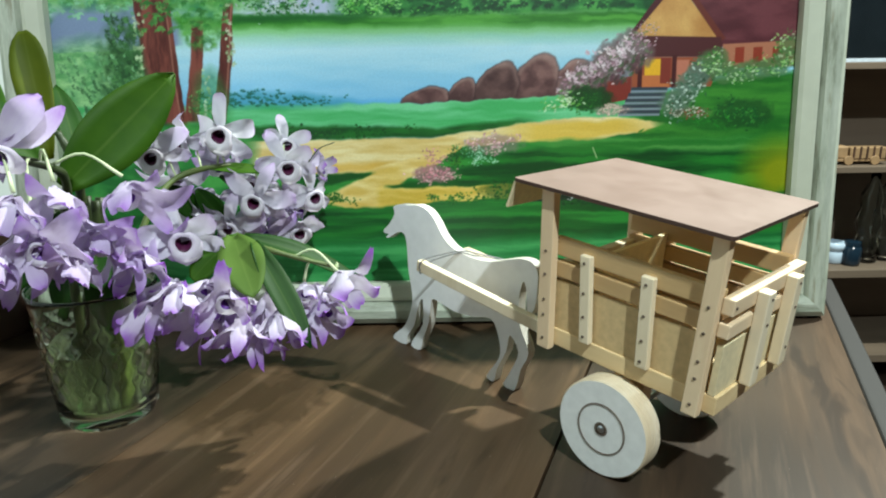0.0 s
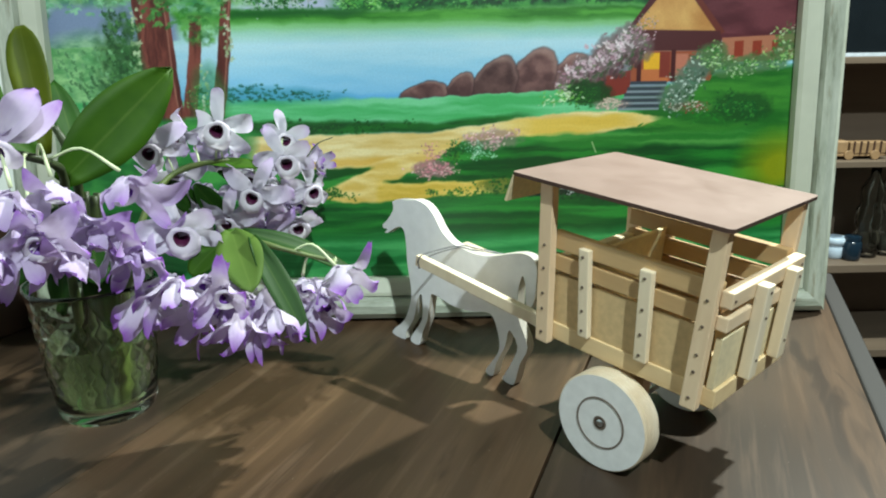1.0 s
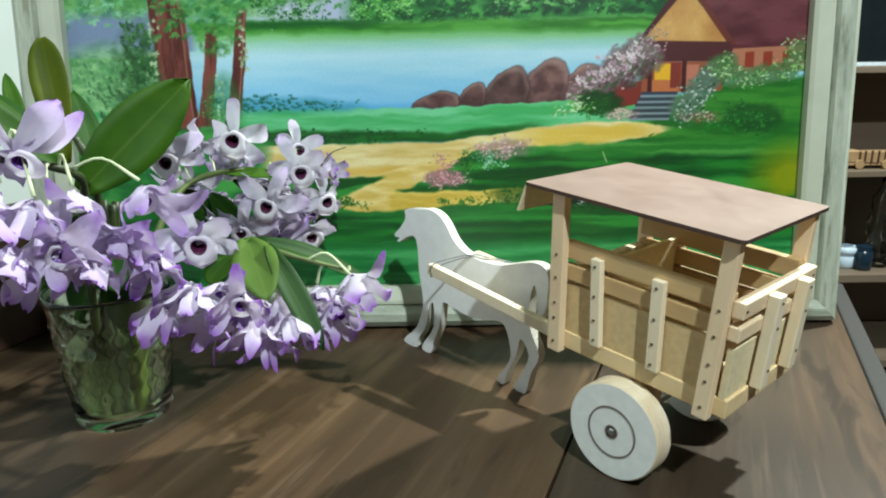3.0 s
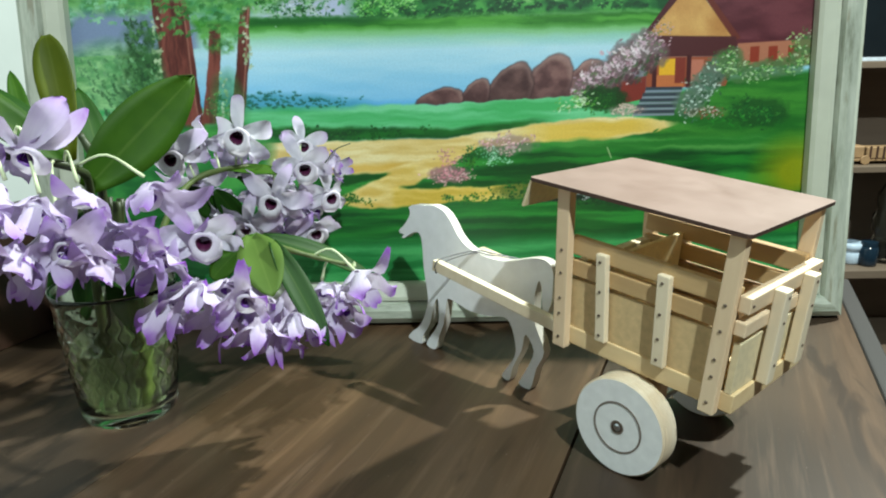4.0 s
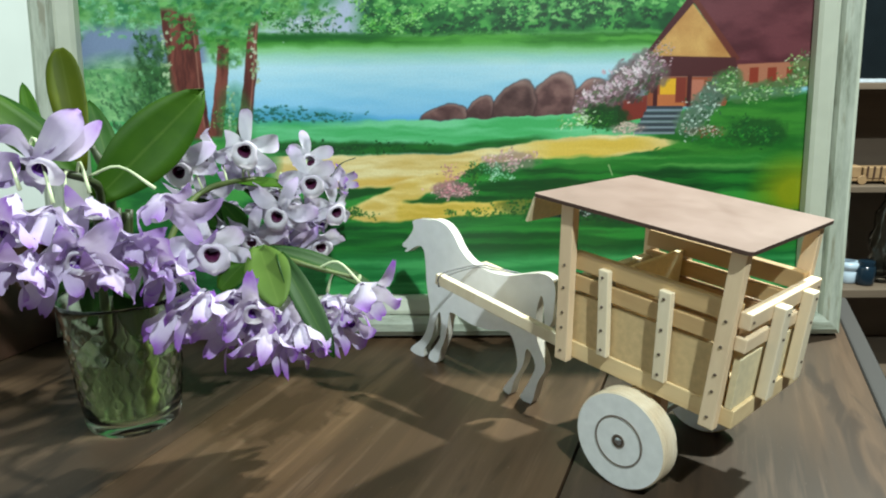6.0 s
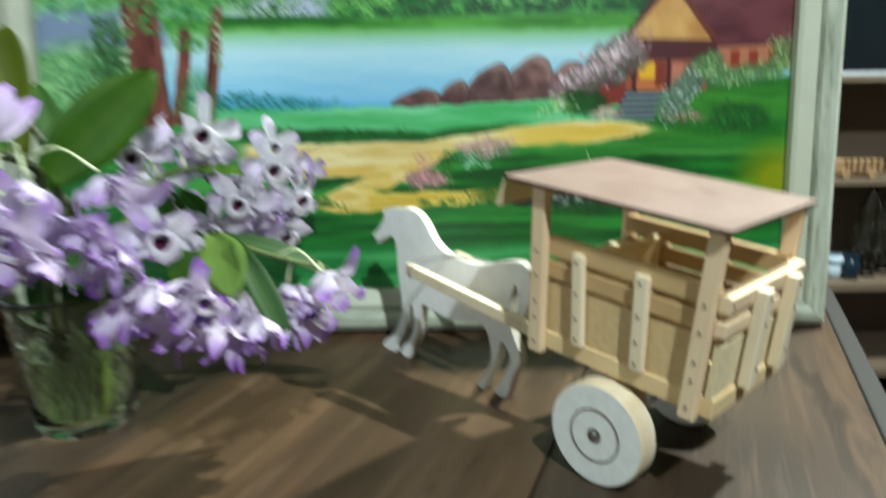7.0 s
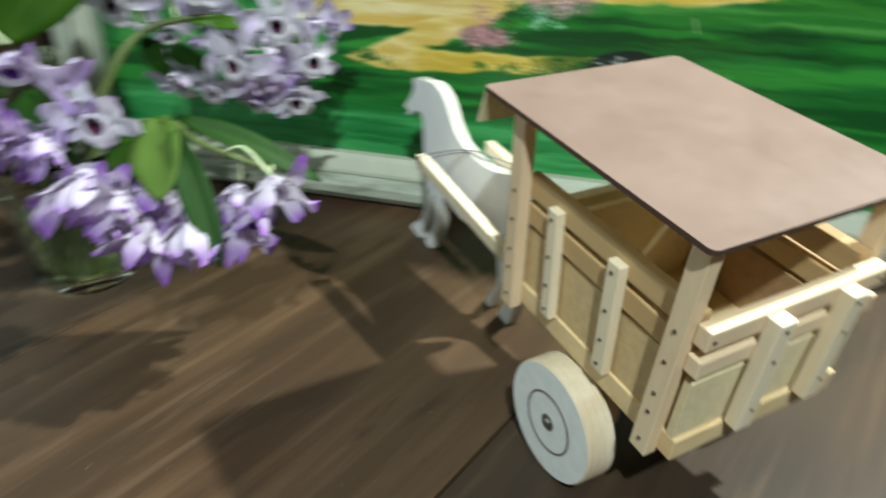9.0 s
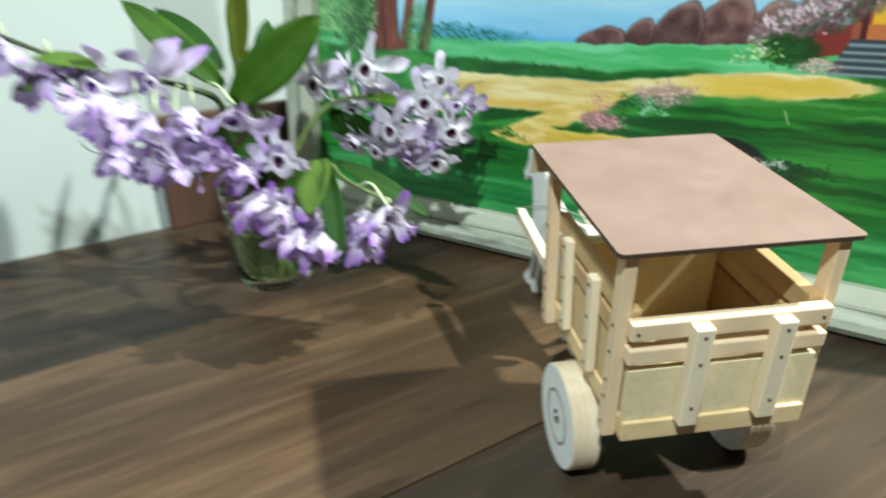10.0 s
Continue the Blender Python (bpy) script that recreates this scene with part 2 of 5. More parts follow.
WALNUT = table_wood("walnut_reddish", 0.19, lin(116, 88, 64))
# left plank: the shade around the glass is put into its colour
WALNUT_SHADED = table_wood("walnut_shaded", 0.5, lin(34, 28, 23))
# right plank: grey sheen of reflected light is painted in as its tone
WALNUT_SHEEN = table_wood("walnut_sheen", 0.30, lin(80, 67, 57))
table = empty("table", AXIS, "dark brown wooden table top with a long open joint", "table")
for x0, x1 in ((-0.783, -0.4564), (-0.4559, -0.1196), (-0.1168, 0.1375)):
    part("plank", box((x0, -0.95, TOP - 0.035), (x1, 0.62, TOP), 0), WALNUT_SHEEN if x1 > 0 else WALNUT_SHADED if x1 < -0.3 else WALNUT, table, "plank greyed to imitate sheen" if x1 > 0 else "plank with shade put into its colour" if x1 < -0.3 else "")
part("edge_strip", box((0.1384, -0.95, TOP - 0.045), (0.160, 0.62, TOP + 0.0005), 0.004, segments=3), wood("table_edge", lin(36, 31, 28), lin(26, 22, 20), 20, (1, 0.1, 1), 0.7), table, "greyish worn edge strip")
for x in (-0.72, 0.08):
    for y in (-0.88, 0.55):
        part("leg", box((x - 0.03, y - 0.03, 0.0), (x + 0.03, y + 0.03, TOP - 0.035), 0.003), DARK_WOOD, table)
part("apron", box((-0.70, -0.86, TOP - 0.11), (0.06, -0.84, TOP - 0.035), 0.001), DARK_WOOD, table)
part("apron", box((-0.70, 0.53, TOP - 0.11), (0.06, 0.55, TOP - 0.035), 0.001), DARK_WOOD, table)


# ---- the framed painting, leaning back on the table ----
rng = np.random.default_rng(7)


def value_noise(x, y, seed=0):
    """Smooth noise in 0..1 on arrays."""
    g = np.random.default_rng(seed).random((64, 64))
    xi, yi = np.floor(x).astype(int), np.floor(y).astype(int)
    fx, fy = x - xi, y - yi
    fx, fy = fx * fx * (3 - 2 * fx), fy * fy * (3 - 2 * fy)
    a, b = g[yi % 64, xi % 64], g[yi % 64, (xi + 1) % 64]
    c, d = g[(yi + 1) % 64, xi % 64], g[(yi + 1) % 64, (xi + 1) % 64]
    return (a * (1 - fx) + b * fx) * (1 - fy) + (c * (1 - fx) + d * fx) * fy


def fbm(x, y, seed=0, octaves=4):
    return sum(value_noise(x * 2**k, y * 2**k, seed + k) * 0.5**k for k in range(octaves)) / (2 - 0.5 ** (octaves - 1))


class Picture:
    """A naive landscape in oils, as pigment per point of the canvas. Units: 1 = 1/1490 m."""

    def __init__(self, xs, ys):
        self.xs, self.ys = xs, ys
        self.x, self.y = np.meshgrid(xs, ys)
        self.c = np.zeros(self.x.shape + (3,)) + (90, 160, 90)
        self.wx = self.x + 10 * (fbm(self.x / 22, self.y / 22, 11) - 0.5)
        self.wy = self.y + 8 * (fbm(self.x / 26, self.y / 26, 12) - 0.5)

    def lay(self, colour, a):
        a = np.clip(a, 0, 1)[..., None]
        self.c = self.c * (1 - a) + np.asarray(colour, float) * a

    def below(self, pts, soft=3.0):
        """Where a point lies under a line given by (x, y) knots."""
        k = np.array(pts, float)
        return (self.wy - np.interp(self.wx, k[:, 0], k[:, 1])) / soft + 0.5

    def span(self, x0, x1, soft=3.0):
        return np.clip((self.wx - x0) / soft + 0.5, 0, 1) * np.clip((x1 - self.wx) / soft + 0.5, 0, 1)

    def band(self, top, bottom, soft=3.0):
        return np.clip(self.below(top, soft), 0, 1) * (1 - np.clip(self.below(bottom, soft), 0, 1))

    def blob(self, cx, cy, rx, ry, soft=0.12, tilt=0.0):
        dx, dy = self.wx - cx, self.wy - cy
        dx, dy = dx + tilt * dy, dy
        return (1 - np.sqrt((dx / rx) ** 2 + (dy / ry) ** 2)) / soft + 0.5

    def poly(self, pts, soft=1.5):
        """A convex patch, corners in clockwise order as seen."""
        a = np.full(self.x.shape, 1e9)
        for (ax, ay), (bx, by) in zip(pts, pts[1:] + pts[:1]):
            n = math.hypot(bx - ax, by - ay)
            a = np.minimum(a, ((bx - ax) * (self.y - ay) - (by - ay) * (self.x - ax)) / n)
        return a / soft + 0.5

    def streaks(self, where, dark, light, sx, sy, seed, amount=1.0):
        n = fbm(self.wx / sx, self.wy / sy, seed)
        n = np.clip((n - 0.3) / 0.4, 0, 1)[..., None]
        col = np.asarray(dark, float) * (1 - n) + np.asarray(light, float) * n
        a = (np.clip(where, 0, 1) * amount)[..., None]
        self.c = self.c * (1 - a) + col * a

    def dabs(self, count, cx, cy, sx, sy, size, colours, flat=0.6, tilt=0.0, mass=0.0):
        """Small leaf-like touches of the brush in clumps round a middle, over an optional under-mass."""
        if mass:
            under = np.mean(np.array(colours, float), 0) * 0.72
            self.lay(under, np.clip(self.blob(cx, cy, sx * 0.82, sy * 0.82, 0.3) + 1.6 * (fbm(self.x / 9, self.y / 9, int(cx)) - 0.5), 0, 1) * mass)
        clumps = rng.normal(0, 0.36, (max(4, int(count / 7)), 2)).clip(-0.8, 0.8)
        for _ in range(int(count * 1.8)):
            kx, ky = clumps[rng.integers(len(clumps))]
            x, y = cx + sx * kx + 1.6 * size * rng.normal(), cy + sy * ky + 1.0 * size * rng.normal()
            r = 0.70 * size * rng.uniform(0.4, 1.25)
            col = np.array(colours[rng.integers(len(colours))]) * rng.uniform(0.85, 1.12)
            i0, i1 = np.searchsorted(self.xs, (x - 2 * r, x + 2 * r))
            j0, j1 = np.searchsorted(self.ys, (y - 2 * r, y + 2 * r))
            if i1 <= i0 or j1 <= j0:
                continue
            dx, dy = self.x[j0:j1, i0:i1] - x, self.y[j0:j1, i0:i1] - y
            turn = tilt + rng.normal() * 0.7
            u, v = dx * math.cos(turn) + dy * math.sin(turn), (dy * math.cos(turn) - dx * math.sin(turn)) / flat
            a = np.clip((1 - np.hypot(u, v) / r) / 0.5, 0, 1)[..., None] * 0.8
            self.c[j0:j1, i0:i1] = self.c[j0:j1, i0:i1] * (1 - a) + col.clip(0, 255) * a

    def tufts(self, count, cx, cy, sx, sy, size, colours, aim=0.0, spread=0.9):
        """Fans of short curved strokes, as a loaded fan brush leaves them."""
        for _ in range(count):
            x, y = cx + sx * rng.uniform(-1, 1), cy + sy * rng.uniform(-1, 1)
            col = np.array(colours[rng.integers(len(colours))]) * rng.uniform(0.88, 1.08)
            for k in range(4):
                turn = aim + spread * (k - 1.5) / 1.5 + 0.2 * rng.normal()
                ln, wd = size * rng.uniform(0.6, 1.2), 0.24 * size
                i0, i1 = np.searchsorted(self.xs, (x - 1.3 * ln, x + 1.3 * ln))
                j0, j1 = np.searchsorted(self.ys, (y - 1.3 * ln, y + 1.3 * ln))
                if i1 <= i0 or j1 <= j0:
                    continue
                dx, dy = self.x[j0:j1, i0:i1] - x, self.y[j0:j1, i0:i1] - y
                u, v = dx * math.cos(turn) + dy * math.sin(turn), dy * math.cos(turn) - dx * math.sin(turn)
                a = np.clip((1 - np.hypot((u - ln / 2) / (ln / 2), v / wd)) / 0.6, 0, 1)[..., None] * 0.75
                self.c[j0:j1, i0:i1] = self.c[j0:j1, i0:i1] * (1 - a) + col.clip(0, 255) * a

    def paint(self):
        x, y, wx = self.x, self.y, self.wx
        # sky, far hills and woods
        self.lay((196, 214, 228), self.below([(0, -400), (1600, -400)]))
        self.lay((186, 194, 214), self.blob(640, 60, 150, 110, 0.3))
        self.streaks(self.span(640, 1240, 40) * (1 - np.clip(self.below([(0, 84), (640, 82), (1300, 76)], 8), 0, 1)), (18, 84, 44), (88, 160, 84), 26, 20, 21)
        self.dabs(520, 930, 20, 300, 80, 7, [(150, 205, 130), (110, 180, 100), (20, 80, 40), (60, 140, 70)], 0.5)
        for gx in range(660, 1240, 44):
            self.tufts(16, gx + 9 * math.sin(gx), 52 + 10 * math.sin(gx * 0.7), 20, 22, 11, [(14, 66, 36), (22, 84, 42)], 1.4)
            self.tufts(12, gx + 22, 34 + 12 * math.sin(gx * 1.3), 16, 16, 11, [(140, 196, 124), (104, 172, 98)], -1.5)
        self.dabs(220, 700, 55, 90, 40, 6, [(160, 210, 140), (120, 185, 90), (60, 130, 60)], 0.5)
        self.streaks(self.band([(0, 76), (640, 80), (1300, 74)], [(0, 108), (1300, 112)], 10), (52, 120, 40), (92, 160, 70), 60, 8, 22)
        # lake
        t = np.clip((y - 96) / 130, 0, 1)[..., None]
        lake = np.where(t < 0.3, np.array((120, 180, 110)) * (1 - t / 0.3) + np.array((192, 222, 232)) * (t / 0.3), np.array((192, 222, 232)) * (1 - (t - 0.3) / 0.7) + np.array((116, 182, 224)) * ((t - 0.3) / 0.7))
        lake = lake + 14 * (np.exp(-(((x - 470) / 120) ** 2)))[..., None]
        a = (np.clip(self.below([(0, 96), (1600, 100)], 12), 0, 1) * (1 - np.clip(self.below([(0, 232), (1600, 232)], 4), 0, 1)))[..., None]
        self.c = self.c * (1 - a) + lake * a
        self.streaks(self.band([(0, 112), (1600, 112)], [(0, 222), (1600, 222)], 8), (160, 208, 228), (196, 226, 236), 90, 14, 23, 0.3)
        # left meadow, hill and leaves
        self.streaks(self.span(60, 300, 10) * self.below([(0, 128), (300, 128)], 8), (120, 176, 120), (176, 214, 150), 30, 12, 24)
        self.lay((140, 156, 184), self.blob(250, 114, 118, 70, 0.12) * (1 - np.clip(self.below([(0, 137), (280, 133), (340, 128)], 4), 0, 1)))
        self.streaks((1 - np.clip(self.below([(0, 68), (300, 60), (430, 88), (520, 40), (640, 20)], 24), 0, 1)) * self.span(0, 600, 40), (60, 130, 90), (136, 190, 130), 20, 16, 25)
        mottled = np.clip(2.4 * (fbm(self.x / 17, self.y / 11, 61) - 0.36), 0, 1)
        self.streaks(np.clip(self.blob(330, 6, 230, 66, 0.25), 0, 1) * mottled, (58, 118, 56), (138, 190, 112), 13, 9, 62, 0.85)
        self.streaks(np.clip(self.blob(505, 34, 90, 44, 0.3), 0, 1) * mottled, (62, 124, 58), (150, 198, 122), 12, 8, 63, 0.8)
        self.streaks(np.clip(self.blob(205, 205, 110, 90, 0.3), 0, 1), (96, 156, 104), (168, 212, 158), 16, 7, 64, 0.75)
        self.tufts(420, 330, -10, 300, 62, 11, [(132, 184, 128), (100, 164, 96), (70, 134, 78), (120, 178, 112)], 1.2)
        self.tufts(150, 170, 40, 120, 40, 9, [(150, 198, 164), (124, 182, 144)], 1.6)
        self.dabs(150, 540, 62, 110, 26, 6, [(30, 90, 40), (196, 206, 206), (60, 130, 60)], 0.5, 0.4)
        self.lay((34, 100, 44), self.band([(420, 80), (700, 78)], [(420, 92), (700, 88)], 8) * self.span(450, 680, 40))
        # shore
        self.streaks(self.band([(0, 228), (560, 228), (760, 229), (980, 218), (1600, 210)], [(0, 288), (620, 290), (800, 286), (920, 268), (1040, 262), (1180, 266)], 5), (84, 176, 112), (132, 206, 160), 130, 13, 26)
        self.streaks(self.band([(300, 262), (620, 268), (820, 272), (960, 258)], [(300, 300), (620, 291), (820, 288), (960, 270)], 8) * self.span(300, 960, 60), (14, 70, 28), (40, 112, 48), 60, 9, 27)
        self.lay((70, 150, 170), self.band([(380, 214), (470, 206), (560, 210), (660, 222)], [(380, 234), (660, 232)], 12) * self.span(380, 660, 60) * 0.6)
        self.tufts(60, 520, 226, 85, 8, 6, [(36, 110, 100), (52, 128, 112), (24, 92, 70), (20, 84, 50)], -1.4)
        self.tufts(30, 500, 214, 60, 10, 6, [(44, 120, 112), (30, 98, 80)], -1.4)
        self.tufts(14, 610, 222, 50, 8, 5, [(48, 124, 112), (40, 108, 90)], -1.4)
        self.dabs(200, 600, 278, 230, 15, 3.8, [(18, 76, 28), (36, 104, 40)], 0.8)
        # rocks
        for left, right, top, k in ((1040, 1110, 140, 1.16), (985, 1068, 156, 1.12), (916, 1006, 146, 1.0), (858, 940, 160, 0.84), (816, 868, 186, 0.94), (744, 824, 200, 0.98)):
            cx, rx, cy = (left + right) / 2, (right - left) / 2, 232
            ry = cy - top
            foot = 1 - np.clip(self.below([(700, 231), (980, 221), (1120, 212)], 3), 0, 1)
            self.lay((66, 46, 48), np.clip(self.blob(cx, cy, rx + 2, ry + 1.5, 0.06, 0.42), 0, 1) * foot * 0.7)
            where = np.clip(self.blob(cx, cy, rx, ry, 0.06, 0.42), 0, 1) * foot
            self.streaks(where, np.array((96, 68, 68)) * k, np.array((140, 108, 104)) * k, 22, 18, int(cx))
            rim = np.hypot((wx - cx + 0.42 * (y - cy)) / rx, (y - cy) / ry)
            self.lay((186, 160, 152), where * np.clip((rim - 0.82) / 0.12, 0, 1) * np.clip((cy - y) / ry, 0, 1) * 0.6)
            self.lay((58, 38, 40), where * np.clip((y - cy + 0.45 * ry) / ry, 0, 1) * 0.7)
        # trunks
        for x0, x1, w0, w1, top, foot in ((305, 322, 28, 34, 30, 290), (332, 350, 34, 40, 40, 290), (399, 376, 20, 24, 84, 262), (455, 424, 17, 26, 55, 262)):
            f = np.clip((y - top) / (foot - top), 0, 1)
            mid, half = x0 + (x1 - x0) * f + 1.5 * np.sin(y / 34 + x0), (w0 + (w1 - w0) * f) / 2
            where = np.clip((half - np.abs(wx * 0.4 + x * 0.6 - mid)) / 2 + 0.5, 0, 1) * np.clip((y - top) / 10, 0, 1) * np.clip((foot - y) / 8, 0, 1)
            self.streaks(where, (90, 46, 42), (140, 84, 74), 7, 60, int(x0))
            self.lay((214, 170, 150), where * np.clip(1 - np.abs(x - mid - half * 0.55) / 2.5, 0, 1) * 0.55 * (x0 in (332, 455)))
        self.dabs(70, 400, 235, 30, 50, 5, [(150, 190, 120), (40, 100, 50)], 0.5)
        self.streaks(np.clip(self.blob(270, 185, 34, 105, 0.35), 0, 1) * np.clip(2.6 * (fbm(self.x / 9, self.y / 9, 65) - 0.30), 0, 1), (34, 72, 38), (84, 128, 76), 7, 6, 66, 0.95)
        self.streaks(np.clip(self.blob(405, 112, 30, 24, 0.4), 0, 1) * np.clip(2.6 * (fbm(self.x / 9, self.y / 9, 67) - 0.30), 0, 1), (48, 104, 48), (110, 168, 90), 8, 6, 68, 0.9)
        self.streaks(np.clip(self.blob(412, 230, 34, 62, 0.4), 0, 1) * self.span(350, 460, 12), (38, 104, 52), (80, 150, 84), 8, 10, 69, 0.5)
        self.streaks(np.clip(self.blob(262, 200, 44, 110, 0.4), 0, 1) * np.clip(2.2 * (fbm(self.x / 14, self.y / 14, 71) - 0.22), 0, 1), (36, 74, 42), (72, 116, 70), 8, 7, 72, 0.8)
        self.tufts(300, 200, 220, 100, 80, 8, [(104, 156, 112), (122, 172, 126), (140, 186, 142), (84, 134, 92)], -0.5)
        self.tufts(90, 236, 235, 50, 70, 9, [(64, 112, 72), (50, 96, 58), (84, 132, 86)], -0.5)
        self.tufts(170, 266, 180, 28, 100, 9, [(60, 108, 62), (90, 140, 84), (40, 82, 46)], -0.4)
        self.tufts(44, 294, 160, 10, 100, 8, [(186, 204, 170), (140, 172, 128)], -0.5, 0.5)
        self.tufts(22, 450, 112, 9, 52, 8, [(200, 212, 186), (160, 182, 144)], -0.4, 0.5)
        self.tufts(20, 402, 215, 8, 46, 7, [(190, 210, 182), (140, 180, 132)], -0.4, 0.5)
        self.tufts(110, 372, 62, 74, 42, 10, [(110, 170, 96), (86, 150, 80), (60, 124, 62)], 1.3)
        # foreground greens
        self.streaks(self.below([(0, 292), (700, 292), (860, 300), (960, 284), (1180, 262), (1500, 240)], 6), (24, 96, 44), (64, 146, 66), 170, 12, 31)
        self.streaks(self.below([(0, 250), (300, 260), (430, 262), (520, 292), (560, 500)], 10) * self.span(0, 560, 20), (36, 110, 56), (84, 160, 84), 40, 20, 32)
        self.streaks(self.span(1160, 1500, 30) * self.band([(1100, 262), (1200, 214), (1330, 190), (1500, 180)], [(1100, 300), (1500, 300)], 10), (40, 108, 42), (72, 140, 58), 100, 12, 33)
        # sandy path
        self.streaks(self.band([(300, 292), (700, 291), (800, 289), (900, 276), (1000, 260), (1100, 257), (1210, 266)], [(300, 352), (560, 351), (640, 356), (700, 344), (800, 322), (860, 306), (960, 299), (1100, 296), (1210, 272)], 3) * self.span(480, 1200, 30), (214, 188, 122), (238, 224, 178), 90, 12, 34)
        self.lay((220, 188, 84), self.band([(940, 268), (1040, 266), (1160, 262)], [(940, 300), (1060, 296), (1160, 282)], 6) * self.span(950, 1160, 70) * 0.75)
        self.lay((212, 170, 70), self.band([(480, 336), (700, 332)], [(480, 352), (700, 346)], 8) * self.span(520, 720, 60) * 0.6)
        self.streaks(self.band([(690, 344), (760, 327), (850, 304)], [(690, 376), (732, 372), (790, 350), (850, 309)], 4) * self.span(686, 850, 6), (216, 188, 116), (238, 220, 164), 60, 12, 35)
        self.streaks(self.band([(590, 399), (640, 376), (690, 350), (742, 336)], [(590, 402), (640, 413), (690, 418), (742, 408)], 4) * self.span(588, 742, 8), (216, 188, 108), (238, 220, 160), 60, 12, 35)
        self.streaks(self.band([(700, 375), (740, 376), (965, 372)], [(700, 418), (800, 405), (930, 400), (965, 386)], 4) * self.span(700, 965, 10), (208, 180, 84), (232, 208, 130), 60, 9, 36)
        self.lay((20, 84, 30), self.band([(560, 354), (690, 350)], [(560, 384), (660, 362), (690, 352)], 5) * self.span(560, 690, 16))
        self.lay((24, 92, 34), self.band([(715, 374), (800, 366), (950, 346)], [(715, 379), (800, 378), (950, 372)], 4) * self.span(720, 960, 20))
        self.streaks(self.band([(840, 350), (930, 318), (1100, 304), (1440, 312)], [(840, 372), (930, 366), (1100, 352), (1440, 362)], 8) * self.span(845, 1480, 20), (14, 74, 30), (46, 128, 52), 120, 10, 37)
        self.streaks(self.band([(1100, 296), (1440, 290)], [(1100, 316), (1440, 322)], 10) * self.span(1000, 1480, 60), (48, 122, 50), (88, 152, 78), 140, 8, 38)
        self.lay((140, 150, 26), self.blob(1425, 360, 70, 60, 0.7) * 0.7)
        # lower meadow
        self.streaks(self.below([(0, 404), (640, 414), (760, 410), (960, 398), (1500, 396)], 5), (16, 84, 36), (52, 136, 60), 190, 11, 39)
        self.streaks(self.below([(0, 478), (1500, 470)], 26), (34, 118, 64), (84, 166, 104), 160, 12, 40)
        self.dabs(90, 620, 398, 60, 16, 3.4, [(24, 84, 28), (46, 112, 40)], 0.9)
        self.dabs(90, 860, 399, 130, 10, 3.4, [(30, 92, 34), (60, 124, 40)], 0.9)
        self.dabs(110, 930, 387, 60, 20, 3.8, [(18, 78, 28), (40, 110, 44)], 0.8, mass=0.5)
        self.lay((30, 40, 38), self.blob(1012, 392, 60, 32, 0.1) * (1 - np.clip(self.below([(900, 404), (1100, 404)], 5), 0, 1)))
        self.dabs(160, 1085, 400, 80, 18, 5, [(16, 60, 34), (30, 84, 46)], 0.7, mass=0.5)
        self.dabs(60, 1080, 392, 70, 12, 3, [(214, 226, 220), (240, 240, 240)], 0.6)
        self.dabs(26, 1000, 372, 60, 8, 2.5, [(220, 226, 222)], 0.7)
        # blossom by the path
        self.dabs(70, 800, 355, 44, 20, 5, [(222, 164, 170), (206, 140, 154), (232, 196, 196)], 0.6, mass=0.8)
        self.dabs(60, 812, 328, 34, 22, 3.5, [(220, 160, 176), (170, 110, 130)], 0.5)
        self.dabs(80, 908, 303, 60, 20, 5, [(222, 184, 188), (226, 210, 200), (190, 148, 158)], 0.6, -0.3, mass=0.6)
        self.dabs(60, 872, 328, 40, 24, 3.8, [(140, 196, 160), (190, 216, 200)], 0.6)
        self.dabs(80, 842, 322, 18, 26, 3.8, [(40, 96, 40), (84, 140, 50), (30, 80, 36)], 0.7)
        # house
        self.lay((100, 50, 58), self.poly([(1228, 18), (1452, 6), (1452, 140), (1300, 138)]))
        self.streaks(np.clip(self.poly([(1228, 18), (1452, 6), (1452, 134), (1300, 126)]), 0, 1), (84, 40, 48), (124, 74, 80), 60, 26, 41, 0.7)
        self.lay((178, 124, 100), self.poly([(1308, 134), (1452, 128), (1452, 172), (1308, 176)]))
        for wx0 in (1330, 1362, 1396, 1424):
            self.lay((146, 66, 48), self.poly([(wx0, 140), (wx0 + 16, 139), (wx0 + 16, 166), (wx0, 166)]))
        self.lay((82, 36, 42), self.poly([(1216, 18), (1234, 18), (1156, 118), (1140, 120)]))
        self.lay((206, 164, 106), self.poly([(1224, 30), (1300, 124), (1150, 118)]))
        self.streaks(np.clip(self.poly([(1224, 30), (1300, 124), (1150, 118)]), 0, 1), (176, 128, 78), (216, 178, 120), 40, 50, 42, 0.7)
        self.lay((112, 58, 48), self.poly([(1222, 24), (1232, 22), (1312, 124), (1302, 130)]))
        self.lay((88, 46, 48), self.poly([(1148, 118), (1304, 122), (1310, 156), (1150, 154)]))
        self.lay((158, 92, 66), self.poly([(1150, 154), (1308, 156), (1290, 206), (1150, 208)]))
        self.lay((192, 122, 80), self.poly([(1168, 186), (1216, 186), (1216, 208), (1168, 208)]))
        self.lay((226, 180, 60), self.poly([(1172, 158), (1200, 158), (1200, 186), (1172, 186)]))
        self.lay((132, 62, 50), self.poly([(1200, 156), (1218, 156), (1218, 200), (1200, 200)]))
        self.lay((190, 128, 108), self.poly([(1226, 160), (1250, 160), (1250, 196), (1226, 196)]))
        for px in (1160, 1220):
            self.lay((78, 34, 36), self.poly([(px, 152), (px + 8, 152), (px + 8, 208), (px, 208)]))
